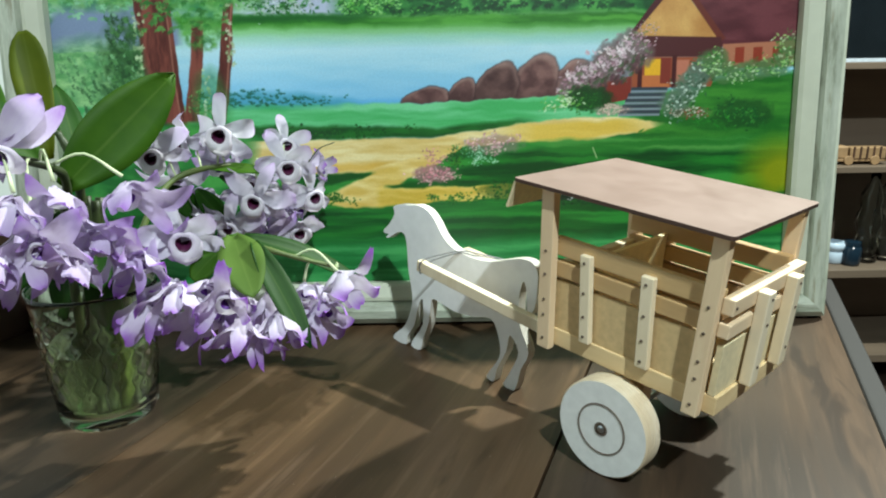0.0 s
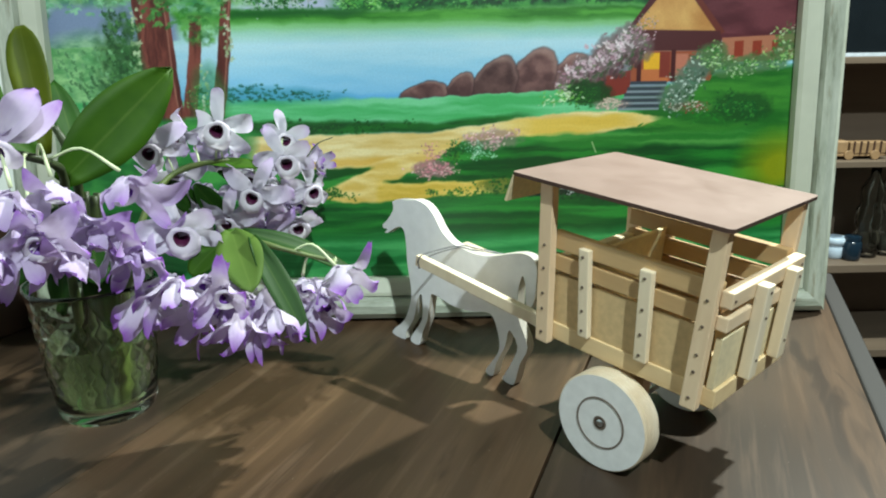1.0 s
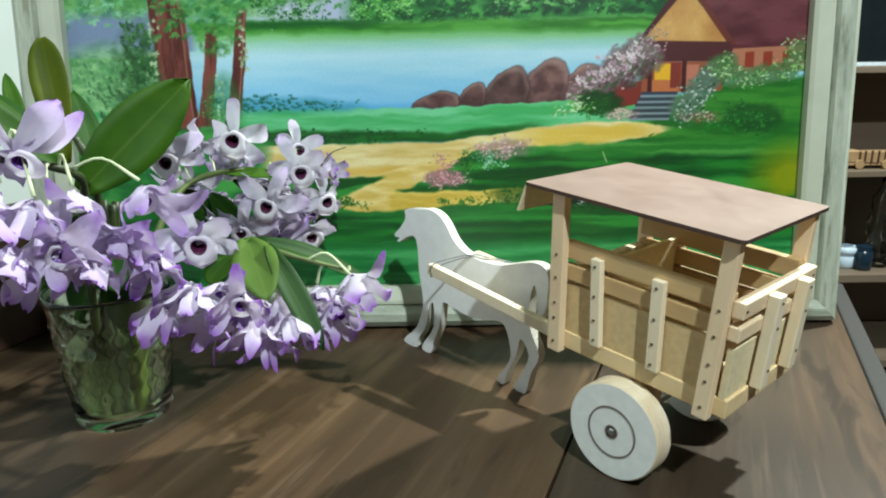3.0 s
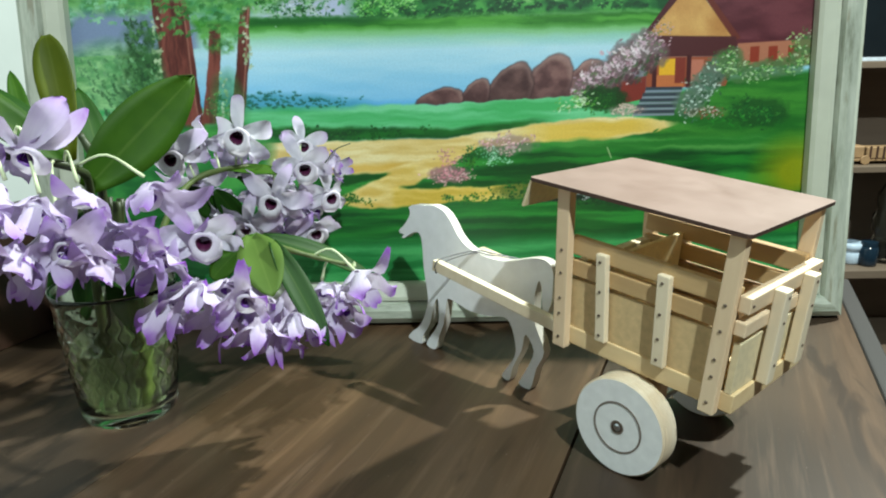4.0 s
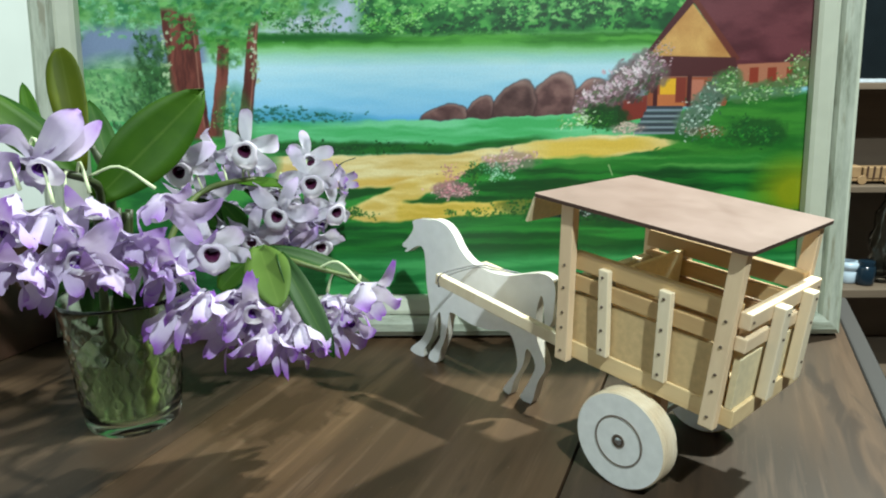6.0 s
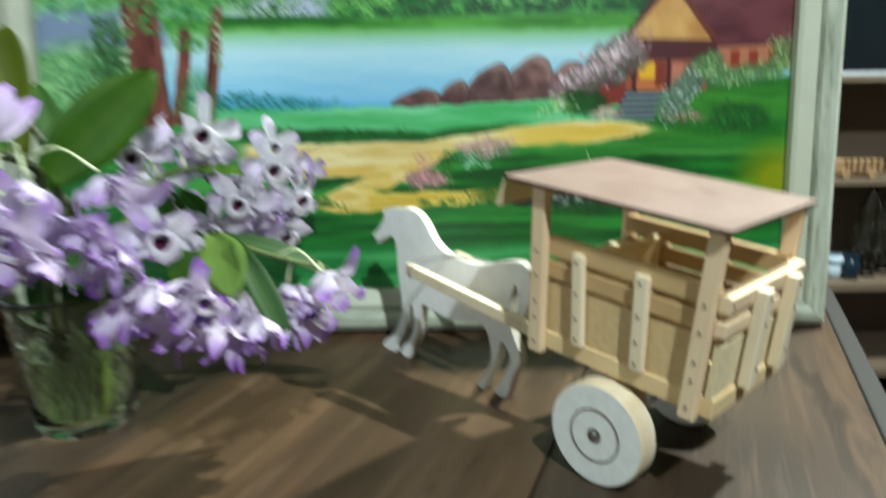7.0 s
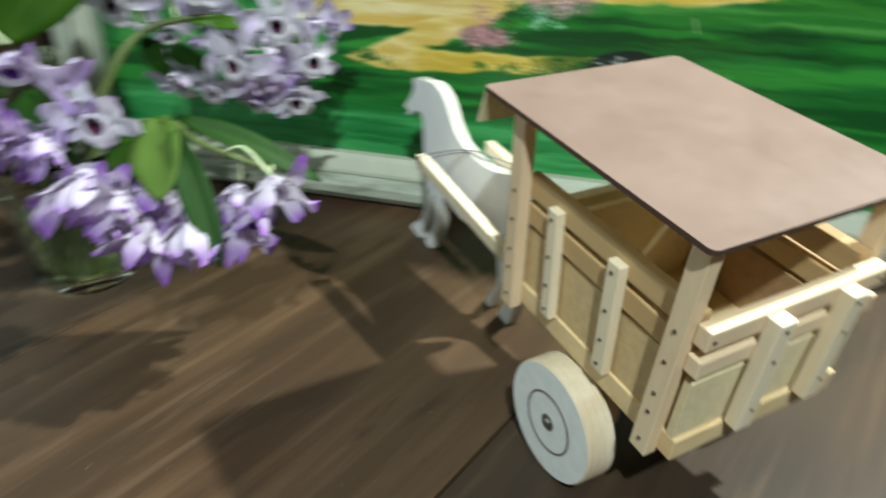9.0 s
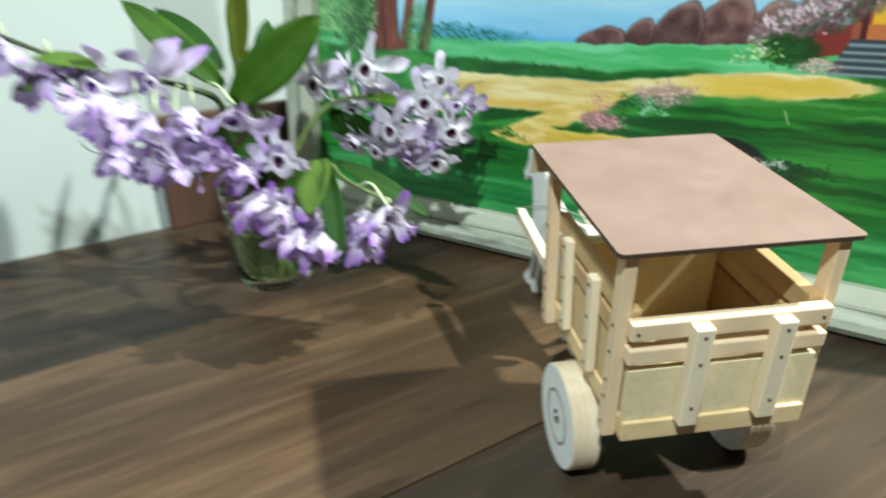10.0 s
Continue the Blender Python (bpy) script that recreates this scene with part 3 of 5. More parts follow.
        self.lay((132, 58, 48), self.poly([(1098, 196), (1150, 186), (1150, 226), (1098, 236)]))
        for k in range(5):
            self.lay((66, 74, 84), self.poly([(1150 - 5 * k, 206 + 10 * k), (1214 - 3 * k, 206 + 10 * k), (1214 - 3 * k, 212 + 10 * k), (1149 - 5 * k, 212 + 10 * k)]))
            self.lay((140, 150, 160), self.poly([(1149 - 5 * k, 212 + 10 * k), (1214 - 3 * k, 212 + 10 * k), (1213 - 3 * k, 216 + 10 * k), (1148 - 5 * k, 216 + 10 * k)]))
        # garden by the house
        MAUVE = [(200, 172, 184), (168, 130, 146), (228, 214, 218), (132, 104, 112), (120, 140, 104)]
        for bx, by in ((1046, 205), (1068, 188), (1090, 178), (1112, 156), (1128, 168), (1146, 134), (1158, 150)):
            self.dabs(40, bx, by, 34, 32, 6.4, MAUVE, 0.5, -0.5, mass=0.75)
        for bx, by in ((1058, 212), (1086, 196), (1118, 184), (1142, 172), (1160, 162)):
            self.tufts(16, bx, by, 16, 12, 8, [(104, 72, 80), (86, 66, 66), (70, 92, 62)], 0.6)
        for bx, by in ((1056, 186), (1090, 162), (1128, 138), (1112, 158)):
            self.tufts(16, bx, by, 22, 16, 8, [(236, 224, 228), (212, 186, 198)], -0.8)
        self.dabs(60, 1168, 116, 26, 20, 4, [(200, 170, 186), (110, 130, 90)], 0.45)
        self.dabs(120, 1075, 226, 52, 26, 4.6, [(30, 90, 34), (52, 116, 44), (24, 78, 30)], 0.5, mass=0.9)
        self.dabs(50, 1036, 232, 40, 24, 6.0, [(210, 226, 196), (120, 176, 90)], 0.45)
        self.dabs(60, 1118, 246, 40, 12, 4.6, [(206, 180, 170), (224, 200, 190)], 0.5, mass=0.5)
        for bx, by in ((1222, 236), (1240, 222), (1252, 204), (1266, 190), (1276, 176)):
            self.dabs(34, bx, by, 28, 28, 6.0, [(206, 222, 212), (84, 130, 104), (56, 100, 70), (226, 236, 228)], 0.45, 0.3, mass=0.75)
            self.tufts(6, bx + 6, by + 6, 14, 12, 7, [(40, 72, 50), (56, 92, 60)], 0.6)
        self.dabs(50, 1258, 252, 46, 12, 4, [(150, 70, 60), (206, 206, 196)], 0.5, mass=0.4)
        for bx, by in ((1316, 186), (1344, 182), (1372, 178), (1400, 174), (1424, 160), (1432, 136), (1300, 172), (1296, 156)):
            self.dabs(32, bx, by, 32, 20, 5.6, [(160, 200, 130), (60, 120, 60), (206, 224, 190), (70, 130, 60)], 0.45, mass=0.7)
        self.dabs(120, 1352, 252, 66, 32, 5.6, [(20, 84, 40), (36, 106, 48), (70, 140, 64)], 0.45, mass=0.7)
        self.dabs(26, 1330, 275, 200, 40, 9, [(50, 130, 50), (40, 120, 44)], 0.25)
        self.lay((176, 196, 150), self.poly([(1083, 310), (1085, 310), (1093, 330), (1091, 330)], 1.0) * 0.9)
        grey = self.c.mean(-1, keepdims=True)
        self.c = grey + 1.10 * (self.c - grey)
        return (255 * (self.c.clip(0, 255) / 255) ** 1.14 * 1.0).clip(0, 255)


def canvas_material():
    m, t, b = material("oil_paint", 0.38)
    at = t.nodes.new("ShaderNodeAttribute")
    at.attribute_name = "pigment"
    n = node(t, "ShaderNodeTexNoise", Scale=420.0, Detail=3.0)
    t.links.new(coords(t, (1, 0.4, 1)), n.inputs["Vector"])
    t.links.new(mix(t, ramp(t, n.outputs[0], (0.35, (0.0, 0.0, 0.0, 1)), (0.75, (0.10, 0.10, 0.10, 1))), at.outputs[0], (0.0, 0.0, 0.0, 1)), b.inputs["Base Color"])
    bump(t, b, n.outputs[0], 0.25, 0.0004)
    return m


LEAN = -5.73
picture = empty("framed_painting", pose(0, 0.375, TOP + 0.0005, LEAN, 0, 0), "lake landscape in oils, cream distressed frame, leaning on the table", "painting")
X0, X1, S0, S1 = -0.632, 0.2415, 0.046, 0.452  # the canvas opening
GAP = 0.012  # canvas behind the frame's front lip
us = np.linspace(X0 - 0.006, X1 + 0.006, 960)
vs = np.concatenate([np.linspace(S0 - 0.006, 0.43, 440), np.linspace(0.431, S1 + 0.006, 24)])
nu, nv = len(us), len(vs)
art = Picture(437 + 1487 * (us + 0.4339), 150 - 1500 * (vs[::-1] * math.cos(radians(LEAN)) + TOP - 1.0654)).paint()[::-1]
uu, vv = np.meshgrid(us, vs)
co = np.stack([uu, np.full_like(uu, GAP), vv], -1).reshape(-1, 3)
idx = np.arange(nu * nv).reshape(nv, nu)
quads = np.stack([idx[:-1, :-1], idx[:-1, 1:], idx[1:, 1:], idx[1:, :-1]], -1).reshape(-1, 4)
me = bpy.data.meshes.new("canvas")
me.from_pydata(co.tolist(), [], quads.tolist())
lay = me.color_attributes.new("pigment", "FLOAT_COLOR", "POINT")
srgb = art.reshape(-1, 3) / 255
rgba = np.concatenate([np.where(srgb <= 0.04045, srgb / 12.92, ((srgb + 0.055) / 1.055) ** 2.4), np.ones((nu * nv, 1))], 1)
lay.data.foreach_set("color", rgba.astype(np.float32).ravel())
me.materials.append(canvas_material())
part("canvas", me, None, picture, "oil landscape of a lake, sandy path and red-roofed house")


def frame_paint(stretch):
    m, t, b = material("cream_distressed_paint", 0.6)
    v = coords(t, stretch, (0, 0, 0), True)
    n = node(t, "ShaderNodeTexNoise", Scale=34.0, Detail=7.0, Roughness=0.7)
    t.links.new(v, n.inputs["Vector"])
    c = ramp(t, n.outputs[0], (0.34, lin(115, 120, 102)), (0.46, lin(164, 170, 154)), (0.60, lin(189, 194, 179)))
    n2 = node(t, "ShaderNodeTexNoise", Scale=90.0, Detail=3.0)
    t.links.new(v, n2.inputs["Vector"])
    c = mix(t, ramp(t, n2.outputs[0], (0.60, (0, 0, 0, 1)), (0.70, (0.75, 0.75, 0.75, 1))), c, lin(130, 125, 102))
    t.links.new(c, b.inputs["Base Color"])
    bump(t, b, n.outputs[0], 0.2, 0.0008)
    return m


CREAM_ACROSS, CREAM_UP, LIP = frame_paint((0.22, 1.3, 1.3)), frame_paint((1.3, 1.3, 0.22)), plain("cream_inner_lip", lin(189, 192, 174), 0.55, 0, 0.05, 40)


def frame_bar(profile):
    """Profile (distance out from the opening, height to the front) swept along one mitred side."""
    out = []
    corners = [(X0, S0, -1, -1), (X1, S0, 1, -1), (X1, S1, 1, 1), (X0, S1, -1, 1)]
    for a, b in zip(corners, corners[1:] + corners[:1]):
        bm = bmesh.new()
        steps = 24
        rows = []
        for k in range(steps + 1):
            f = k / steps
            row = []
            for d, h in profile:
                p = Vector((a[0] + a[2] * d, -h, a[1] + a[3] * d)).lerp(Vector((b[0] + b[2] * d, -h, b[1] + b[3] * d)), f)
                row.append(bm.verts.new(p))
            rows.append(row)
        for p, q in zip(rows, rows[1:]):
            for k in range(len(profile)):
                n = (k + 1) % len(profile)
                bm.faces.new((p[k], p[n], q[n], q[k]))
        bm.faces.new(rows[0])
        bm.faces.new(rows[-1][::-1])
        bmesh.ops.recalc_face_normals(bm, faces=bm.faces)
        out.append(bm)
    return out


OUTER = [(0.017, -0.02), (0.017, 0.008), (0.020, 0.016), (0.027, 0.0195), (0.036, 0.019), (0.043, 0.013), (0.0455, 0.002), (0.0455, -0.02)]
INNER = [(-0.004, -0.010), (-0.004, 0.002), (0.0, 0.006), (0.012, 0.011), (0.016, 0.011), (0.0168, 0.004), (0.0168, -0.018), (0.004, -0.018)]
for k, bm in enumerate(frame_bar(OUTER)):
    part("frame_bar", bm, CREAM_UP if k % 2 else CREAM_ACROSS, picture, "rounded cream bar with worn paint")
for bm in frame_bar(INNER):
    part("frame_lip", bm, LIP, picture)
part("backing", box((X0 - 0.008, 0.015, S0 - 0.008), (X1 + 0.008, 0.018, S1 + 0.008), 0), FIBRE_DARK, picture)


# ---- the toy cart: its own axes, x across, y forward, in decimetres ----
CART = pose(-0.0013, 0.0015, 0.7289, 5.3, 0.3, 43.14)
cart = empty("toy_cart", CART, "unpainted wooden toy cart with slatted sides, roof and two wheels", "toy cart")


def dm(*v):
    return tuple(c * 0.1 for c in v)


def bar(name, lo, hi, mat, label="", bevel=0.0010, parent=None):
    return part(name, box(dm(*lo), dm(*hi), bevel, segments=2), mat, parent or cart, label)


def lean(ob, fore, z0, z1):
    """Tip a hand-nailed upright forward towards its top."""
    for vtx in ob.data.vertices:
        vtx.co.y += 0.1 * fore * (vtx.co.z * 10 - z0) / (z1 - z0)


def nail(owner, p, axis):
    """A small round nail head, pressed a little into the wood."""
    r = {"x": pose(0, 0, 0, 0, -90, 0), "y": pose(0, 0, 0, 90, 0, 0)}[axis]
    part("nail", NAIL_MESH, None, owner, m=Matrix.Translation(dm(*p)) @ r)


NAIL_MESH = mesh_of("nail", lathe([(0, -0.001), (0.00115, -0.001), (0.0012, 0.0001), (0.0008, 0.0005), (0, 0.0004)], 10), NAIL)

bar("floor_board", (0.0, 0.085, 0.955), (1.21, 1.53, 1.10), PINE_LONG, "thick pine floor board")
posts = []
for x0, x1 in ((-0.083, -0.002), (1.212, 1.293)):
    for y0, y1 in ((0.175, 0.29), (1.455, 1.575)):
        p = bar("post", (x0, y0, 0.93), (x1, y1, 2.245), PINE, "upright pine post")
        lean(p, 0.11 if y0 > 1 else 0.0, 0.93, 2.245)
        posts.append((p, x0 if x0 < 0 else x1, (y0 + y1) / 2, 0.11 if y0 > 1 else 0.0))
for p, x, y, fore in posts:
    if x < 0:
        for z in (1.75, 1.56, 1.35, 1.22, 1.02):
            nail(p, (x - 0.004, y + fore * (z - 0.93) / 1.315, z), "x")
# side rails, panels and stakes
for x0, x1, out in ((0.0, 0.065, -1), (1.120, 1.21, 1)):
    bar("side_rail", (x0, 0.185, 1.715), (x1, 1.56, 1.865), PINE_BROWN, "tan pine rail")
    bar("side_rail", (x0, 0.185, 1.54), (x1, 1.56, 1.672), PINE_BROWN, "tan pine rail")
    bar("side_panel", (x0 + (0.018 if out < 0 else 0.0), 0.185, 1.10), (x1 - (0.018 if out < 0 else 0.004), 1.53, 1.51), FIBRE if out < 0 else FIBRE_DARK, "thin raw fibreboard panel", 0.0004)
    for y0, y1, fore in ((1.105, 1.195, 0.09), (0.60, 0.70, 0.06)):
        s0, s1 = (x0 - 0.062, x0) if out < 0 else (x1, x1 + 0.062)
        s = bar("side_stake", (s0, y0, 1.105), (s1, y1, 1.802), PINE_PALE)
        lean(s, fore, 1.105, 1.835)
        if out < 0:
            for z in (1.745, 1.51, 1.32, 1.16):
                nail(s, (s0 - 0.004, (y0 + y1) / 2 + 0.005 + fore * (z - 1.105) / 0.73, z), "x")
# tailboard
top_rail = bar("tail_rail", (-0.028, 0.088, 1.712), (1.228, 0.172, 1.832), PINE_CROSS)
bar("tail_rail", (-0.028, 0.088, 1.545), (1.228, 0.172, 1.650), PINE_CROSS)
bar("tail_panel", (0.0, 0.110, 1.10), (1.21, 0.160, 1.485), FIBRE_PALE, "thin raw fibreboard panel", 0.0004)
for x in (0.012, 1.172):
    nail(top_rail, (x, 0.084, 1.77), "y")
for x0, x1 in ((0.322, 0.438), (0.83, 0.95)):
    s = bar("tail_stake", (x0, 0.002, 1.105), (x1, 0.087, 1.817), PINE_PALE)
    for z in (1.766, 1.577, 1.25):
        nail(s, ((x0 + x1) / 2, -0.002, z), "y")
# front board
bar("front_board", (0.068, 1.49, 1.10), (1.117, 1.57, 1.64), PINE_PALE, "pale pine front board", 0.0008)
bar("partition", (0.068, 1.19, 1.10), (1.117, 1.23, 1.775), FIBRE_LIGHT, "raw fibreboard partition behind the driver", 0.0005)


# roof sheet with rounded corners, and the drooping visor
def sheet(x0, x1, y0, y1, z0, z1, r):
    bm = bmesh.new()
    loop = []
    for cx, cy, a0 in ((x1 - r, y1 - r, 0), (x0 + r, y1 - r, 90), (x0 + r, y0 + r, 180), (x1 - r, y0 + r, 270)):
        for k in range(6):
            a = radians(a0 + 18 * k)
            loop.append((cx + r * math.cos(a), cy + r * math.sin(a)))
    lo = [bm.verts.new(dm(x, y, z0)) for x, y in loop]
    hi = [bm.verts.new(dm(x, y, z1)) for x, y in loop]
    bm.faces.new(hi)
    bm.faces.new(lo[::-1]).material_index = 2
    for k in range(len(loop)):
        n = (k + 1) % len(loop)
        bm.faces.new((lo[k], lo[n], hi[n], hi[k])).material_index = 1
    return bm


# the pale underside is added as a reflector to brighten the cart's inside
part("roof", sheet(-0.143, 1.35, 0.132, 1.932, 2.246, 2.276, 0.04), [ROOF, ROOF_EDGE, FIBRE_LIGHT], cart, "flat pinkish-brown board roof with dark edges, underside made pale to bounce light")
bm = box(dm(-0.13, -0.012, -0.235), dm(1.34, 0.012, 0.0), 0.0004)
part("visor", bm, FIBRE_PALE, cart, "narrow board drooping under the roof's front edge", m=pose(0, 0.192, 0.2246, 16, 0, 0))
# running gear
AXLE_Y, AXLE_Z, WHEEL_R = 0.835, 0.531, 0.395


def wheel(x0, x1, out):
    turn = pose(x0 * 0.1, AXLE_Y * 0.1, AXLE_Z * 0.1, 0, 90, 0)
    w, r = (x1 - x0) * 0.1, WHEEL_R * 0.1
    prof = [(0, 0), (r - 0.0012, 0), (r, 0.0012)]
    for k in range(1, 4):
        z = w * k / 4
        prof += [(r, z - 0.0005), (r - 0.0006, z), (r, z + 0.0005)]
    prof += [(r, w - 0.0012), (r - 0.0012, w), (0, w)]
    ob = part("wheel", lathe(prof, 64), [WHEEL_WOOD, WHEEL_FACE], cart, "solid layered plywood wheel", m=turn)
    for p in ob.data.polygons:
        if abs(p.normal.z) > 0.9:
            p.material_index = 1
    face = -0.0002 if out < 0 else w + 0.0002
    for rr, wd in ((r * 0.515, 0.0007), (r * 0.13, 0.0005)):
        ring = [(rr - wd, face), (rr - wd, face + 0.0003 * out), (rr + wd, face + 0.0003 * out), (rr + wd, face)]
        part("scribed_ring", lathe(ring, 64), PENCIL, ob)
    z = -0.003 if out < 0 else w
    part("axle_hole", lathe([(0.0028, z + 0.0026), (0.0052, z + 0.0026), (0.0052, z + 0.0031), (0.0028, z + 0.0031)], 20), NAIL, ob, "dark rim round the axle hole")
    part("axle_end", lathe([(0, z + 0.0012), (0.0019, z + 0.0013), (0.0030, z + 0.0022), (0.0031, z + 0.003), (0, z + 0.003)], 16), STEEL, ob, "dull steel axle end")
    return ob


wheel(-0.150, 0.050, -1)
wheel(1.16, 1.36, 1)
part("axle", tube([dm(-0.14, AXLE_Y, AXLE_Z), dm(1.35, AXLE_Y, AXLE_Z)], 0.0022, 10), STEEL, cart)
for x0, x1 in ((0.17, 0.30), (0.91, 1.04)):
    bar("axle_block", (x0, 0.70, 0.45), (x1, 0.97, 0.954), PINE)
for x0, x1 in ((0.06, 0.165), (1.045, 1.15)):
    bar("spacer", (x0, 0.76, 0.60), (x1, 0.91, 0.954), FIBRE, "", 0.0006)
# shafts beside the horse
SHAFT_A, SHAFT_B = Vector((0.33, 1.53, 1.040)), Vector((0.33, 3.30, 1.130))
for x in (0.18, 0.85):
    a, b = Vector((x, SHAFT_A.y, SHAFT_A.z)), Vector((x, SHAFT_B.y, SHAFT_B.z))
    ang = math.degrees(math.atan2(b.z - a.z, b.y - a.y))
    ob = part("shaft", box((-0.004, 0, -0.0145), (0.004, (b - a).length * 0.1, -0.0035), 0.0008, segments=2), PINE_PALE, cart, "slim pale pine shaft", m=Matrix.Translation(a * 0.1) @ pose(0, 0, 0, ang, 0, 0))
bar("shaft_block", (0.12, 1.547, 0.86), (0.93, 1.66, 0.99), PINE_CROSS)

# ---- the toy horse: flat boards cut to shape, two glued side by side ----
HORSE_OUTLINE = {
    "head": [(4.06, 1.42), (3.98, 1.465), (3.80, 1.50), (3.67, 1.53), (3.52, 1.51), (3.40, 1.43), (3.30, 1.32), (3.20, 1.25), (3.09, 1.21)],
    "back": [(2.87, 1.19), (2.61, 1.225), (2.37, 1.32), (2.22, 1.37), (2.10, 1.365), (2.035, 1.29), (2.02, 1.15), (2.02, 0.99), (2.045, 0.90), (2.09, 0.85), (2.12, 0.95), (2.14, 1.08)],
    "rump": [(2.185, 1.16), (2.215, 1.02), (2.205, 0.86), (2.175, 0.71), (2.04, 0.48), (2.11, 0.27), (2.16, 0.02), (2.30, 0.02), (2.28, 0.09), (2.21, 0.25), (2.16, 0.44), (2.28, 0.57)],
    "hind": [(2.31, 0.38), (2.40, 0.16), (2.43, 0.00), (2.52, 0.00), (2.51, 0.06), (2.39, 0.28), (2.40, 0.44), (2.49, 0.62), (2.60, 0.64)],
    "belly": [(2.78, 0.58), (3.02, 0.545), (3.20, 0.56), (3.36, 0.57), (3.39, 0.48), (3.41, 0.26), (3.48, 0.06), (3.52, -0.10), (3.66, -0.11)],
    "fore": [(3.64, -0.02), (3.50, 0.22), (3.52, 0.50), (3.58, 0.43), (3.63, 0.17), (3.74, -0.02), (3.75, -0.125), (3.96, -0.14), (3.95, -0.07)],
    "neck": [(3.78, 0.11), (3.69, 0.38), (3.70, 0.54), (3.77, 0.78), (3.81, 1.02), (3.85, 1.145), (3.93, 1.17), (4.05, 1.10), (4.12, 1.045), (4.165, 1.045), (4.125, 1.088), (4.195, 1.085), (4.207, 1.12), (4.12, 1.21), (4.04, 1.34)],
}


def board(outline, x0, x1, bm):
    front = [bm.verts.new(dm(x0, y, z)) for y, z in outline]
    back = [bm.verts.new(dm(x1, y, z)) for y, z in outline]
    bm.faces.new(front)
    bm.faces.new(back[::-1])
    n = len(outline)
    for k in range(n):
        bm.faces.new((front[(k + 1) % n], front[k], back[k], back[(k + 1) % n]))


pts = [Vector((0, y, z)) for group in HORSE_OUTLINE.values() for y, z in group]
fine = [(p.y, p.z) for p in bezier(pts + [pts[0]], 3)[:-1]]
bm = bmesh.new()
board(fine, 0.455, 0.504, bm)
board(fine, 0.507, 0.556, bm)
bmesh.ops.recalc_face_normals(bm, faces=bm.faces)
horse = part("toy_horse", bm, [WHITE_WOOD, CUT_EDGE], m=CART)
for p in horse.data.polygons:
    p.material_index = 0 if abs(p.normal.x) > 0.9 else 1
tagged(horse, "white painted flat wooden toy horse harnessed before the toy cart", "toy horse")
bm = bmesh.new()
loop = bezier([(0.17, 3.27, 1.00), (0.125, 3.25, 1.05), (0.17, 3.22, 1.125), (0.40, 3.08, 1.195), (0.455, 3.02, 1.208), (0.50, 2.98, 1.216), (0.556, 2.90, 1.208), (0.72, 2.76, 1.165), (0.86, 2.62, 1.125)], 5)
tube([p * 0.1 for p in loop], 0.0007, 6, bm)
loop = bezier([(0.13, 3.24, 1.02), (0.16, 3.26, 0.965), (0.22, 3.22, 1.08), (0.44, 3.02, 1.196), (0.50, 2.86, 1.203), (0.56, 2.72, 1.214), (0.84, 2.52, 1.115)], 5)
tube([p * 0.1 for p in loop], 0.0006, 6, bm)
tagged(part("harness_wire", bm, WIRE, m=CART, smooth=True), "thin grey wire tying the horse between the shafts", "wire")


# ---- shelves and what stands on them, far behind ----
SHELF_WOOD = wood("shelf_board", lin(120, 104, 88), lin(92, 78, 64), 9, (0.15, 1, 1), 0.6)
BACK_WOOD = wood("shelf_back", lin(140, 122, 106), lin(112, 95, 80), 6, (0.12, 1, 1), 0.7)
BLACK = plain("black_glossy", lin(22, 28, 32), 0.15, 0, 0.1, 20, 0)
SY = 1.6
unit = empty("shelf_unit", pose(1.5, SY, 0.0), "brown wooden open shelf unit with toys and glass jars", "shelf")
for name, lo, hi, mat in (
    ("shelf", (-0.62, 0.0, 0.714), (0.6, 0.34, 0.732), SHELF_WOOD),
    ("shelf", (-0.62, 0.0, 0.386), (0.6, 0.34, 0.411), SHELF_WOOD),
    ("shelf", (-0.62, 0.0, 0.10), (0.6, 0.34, 0.125), SHELF_WOOD),
    ("back", (-0.62, 0.34, 0.0), (0.6, 0.355, 1.30), BACK_WOOD),
    ("side", (-0.64, 0.0, 0.0), (-0.62, 0.355, 1.30), SHELF_WOOD),
    ("side", (0.6, 0.0, 0.0), (0.62, 0.355, 1.30), SHELF_WOOD),
    ("shelf", (-0.62, 0.04, 1.012), (0.6, 0.34, 1.030), SHELF_WOOD),
):
    part(name, box(lo, hi, 0.001), mat, unit)
tv = empty("television", pose(1.5, SY + 0.12, 1.03), "switched-off black television with a pale lower edge", "television")
part("screen", box((-0.60, 0.0, 0.012), (0.55, 0.02, 0.62), 0.002), BLACK, tv)
part("lower_edge", box((-0.60, -0.004, 0.0), (0.55, 0.024, 0.011), 0.001), plain("pale_plastic", lin(190, 200, 210), 0.4), tv)
# small wooden truck
TAN = plain("toy_ply", lin(150, 120, 86), 0.6)
truck = empty("toy_truck", pose(1.03, SY + 0.06, 0.732), "small plywood toy truck on the shelf", "toy truck")
part("chassis", box((-0.035, -0.02, 0.010), (0.15, 0.02, 0.018), 0.001), TAN, truck)
part("cab", box((-0.012, -0.02, 0.018), (0.03, 0.02, 0.056), 0.004), TAN, truck)
part("bonnet", box((-0.035, -0.016, 0.018), (-0.012, 0.016, 0.036), 0.003), TAN, truck)
part("cargo_box", box((0.034, -0.022, 0.018), (0.15, 0.022, 0.052), 0.002), TAN, truck)
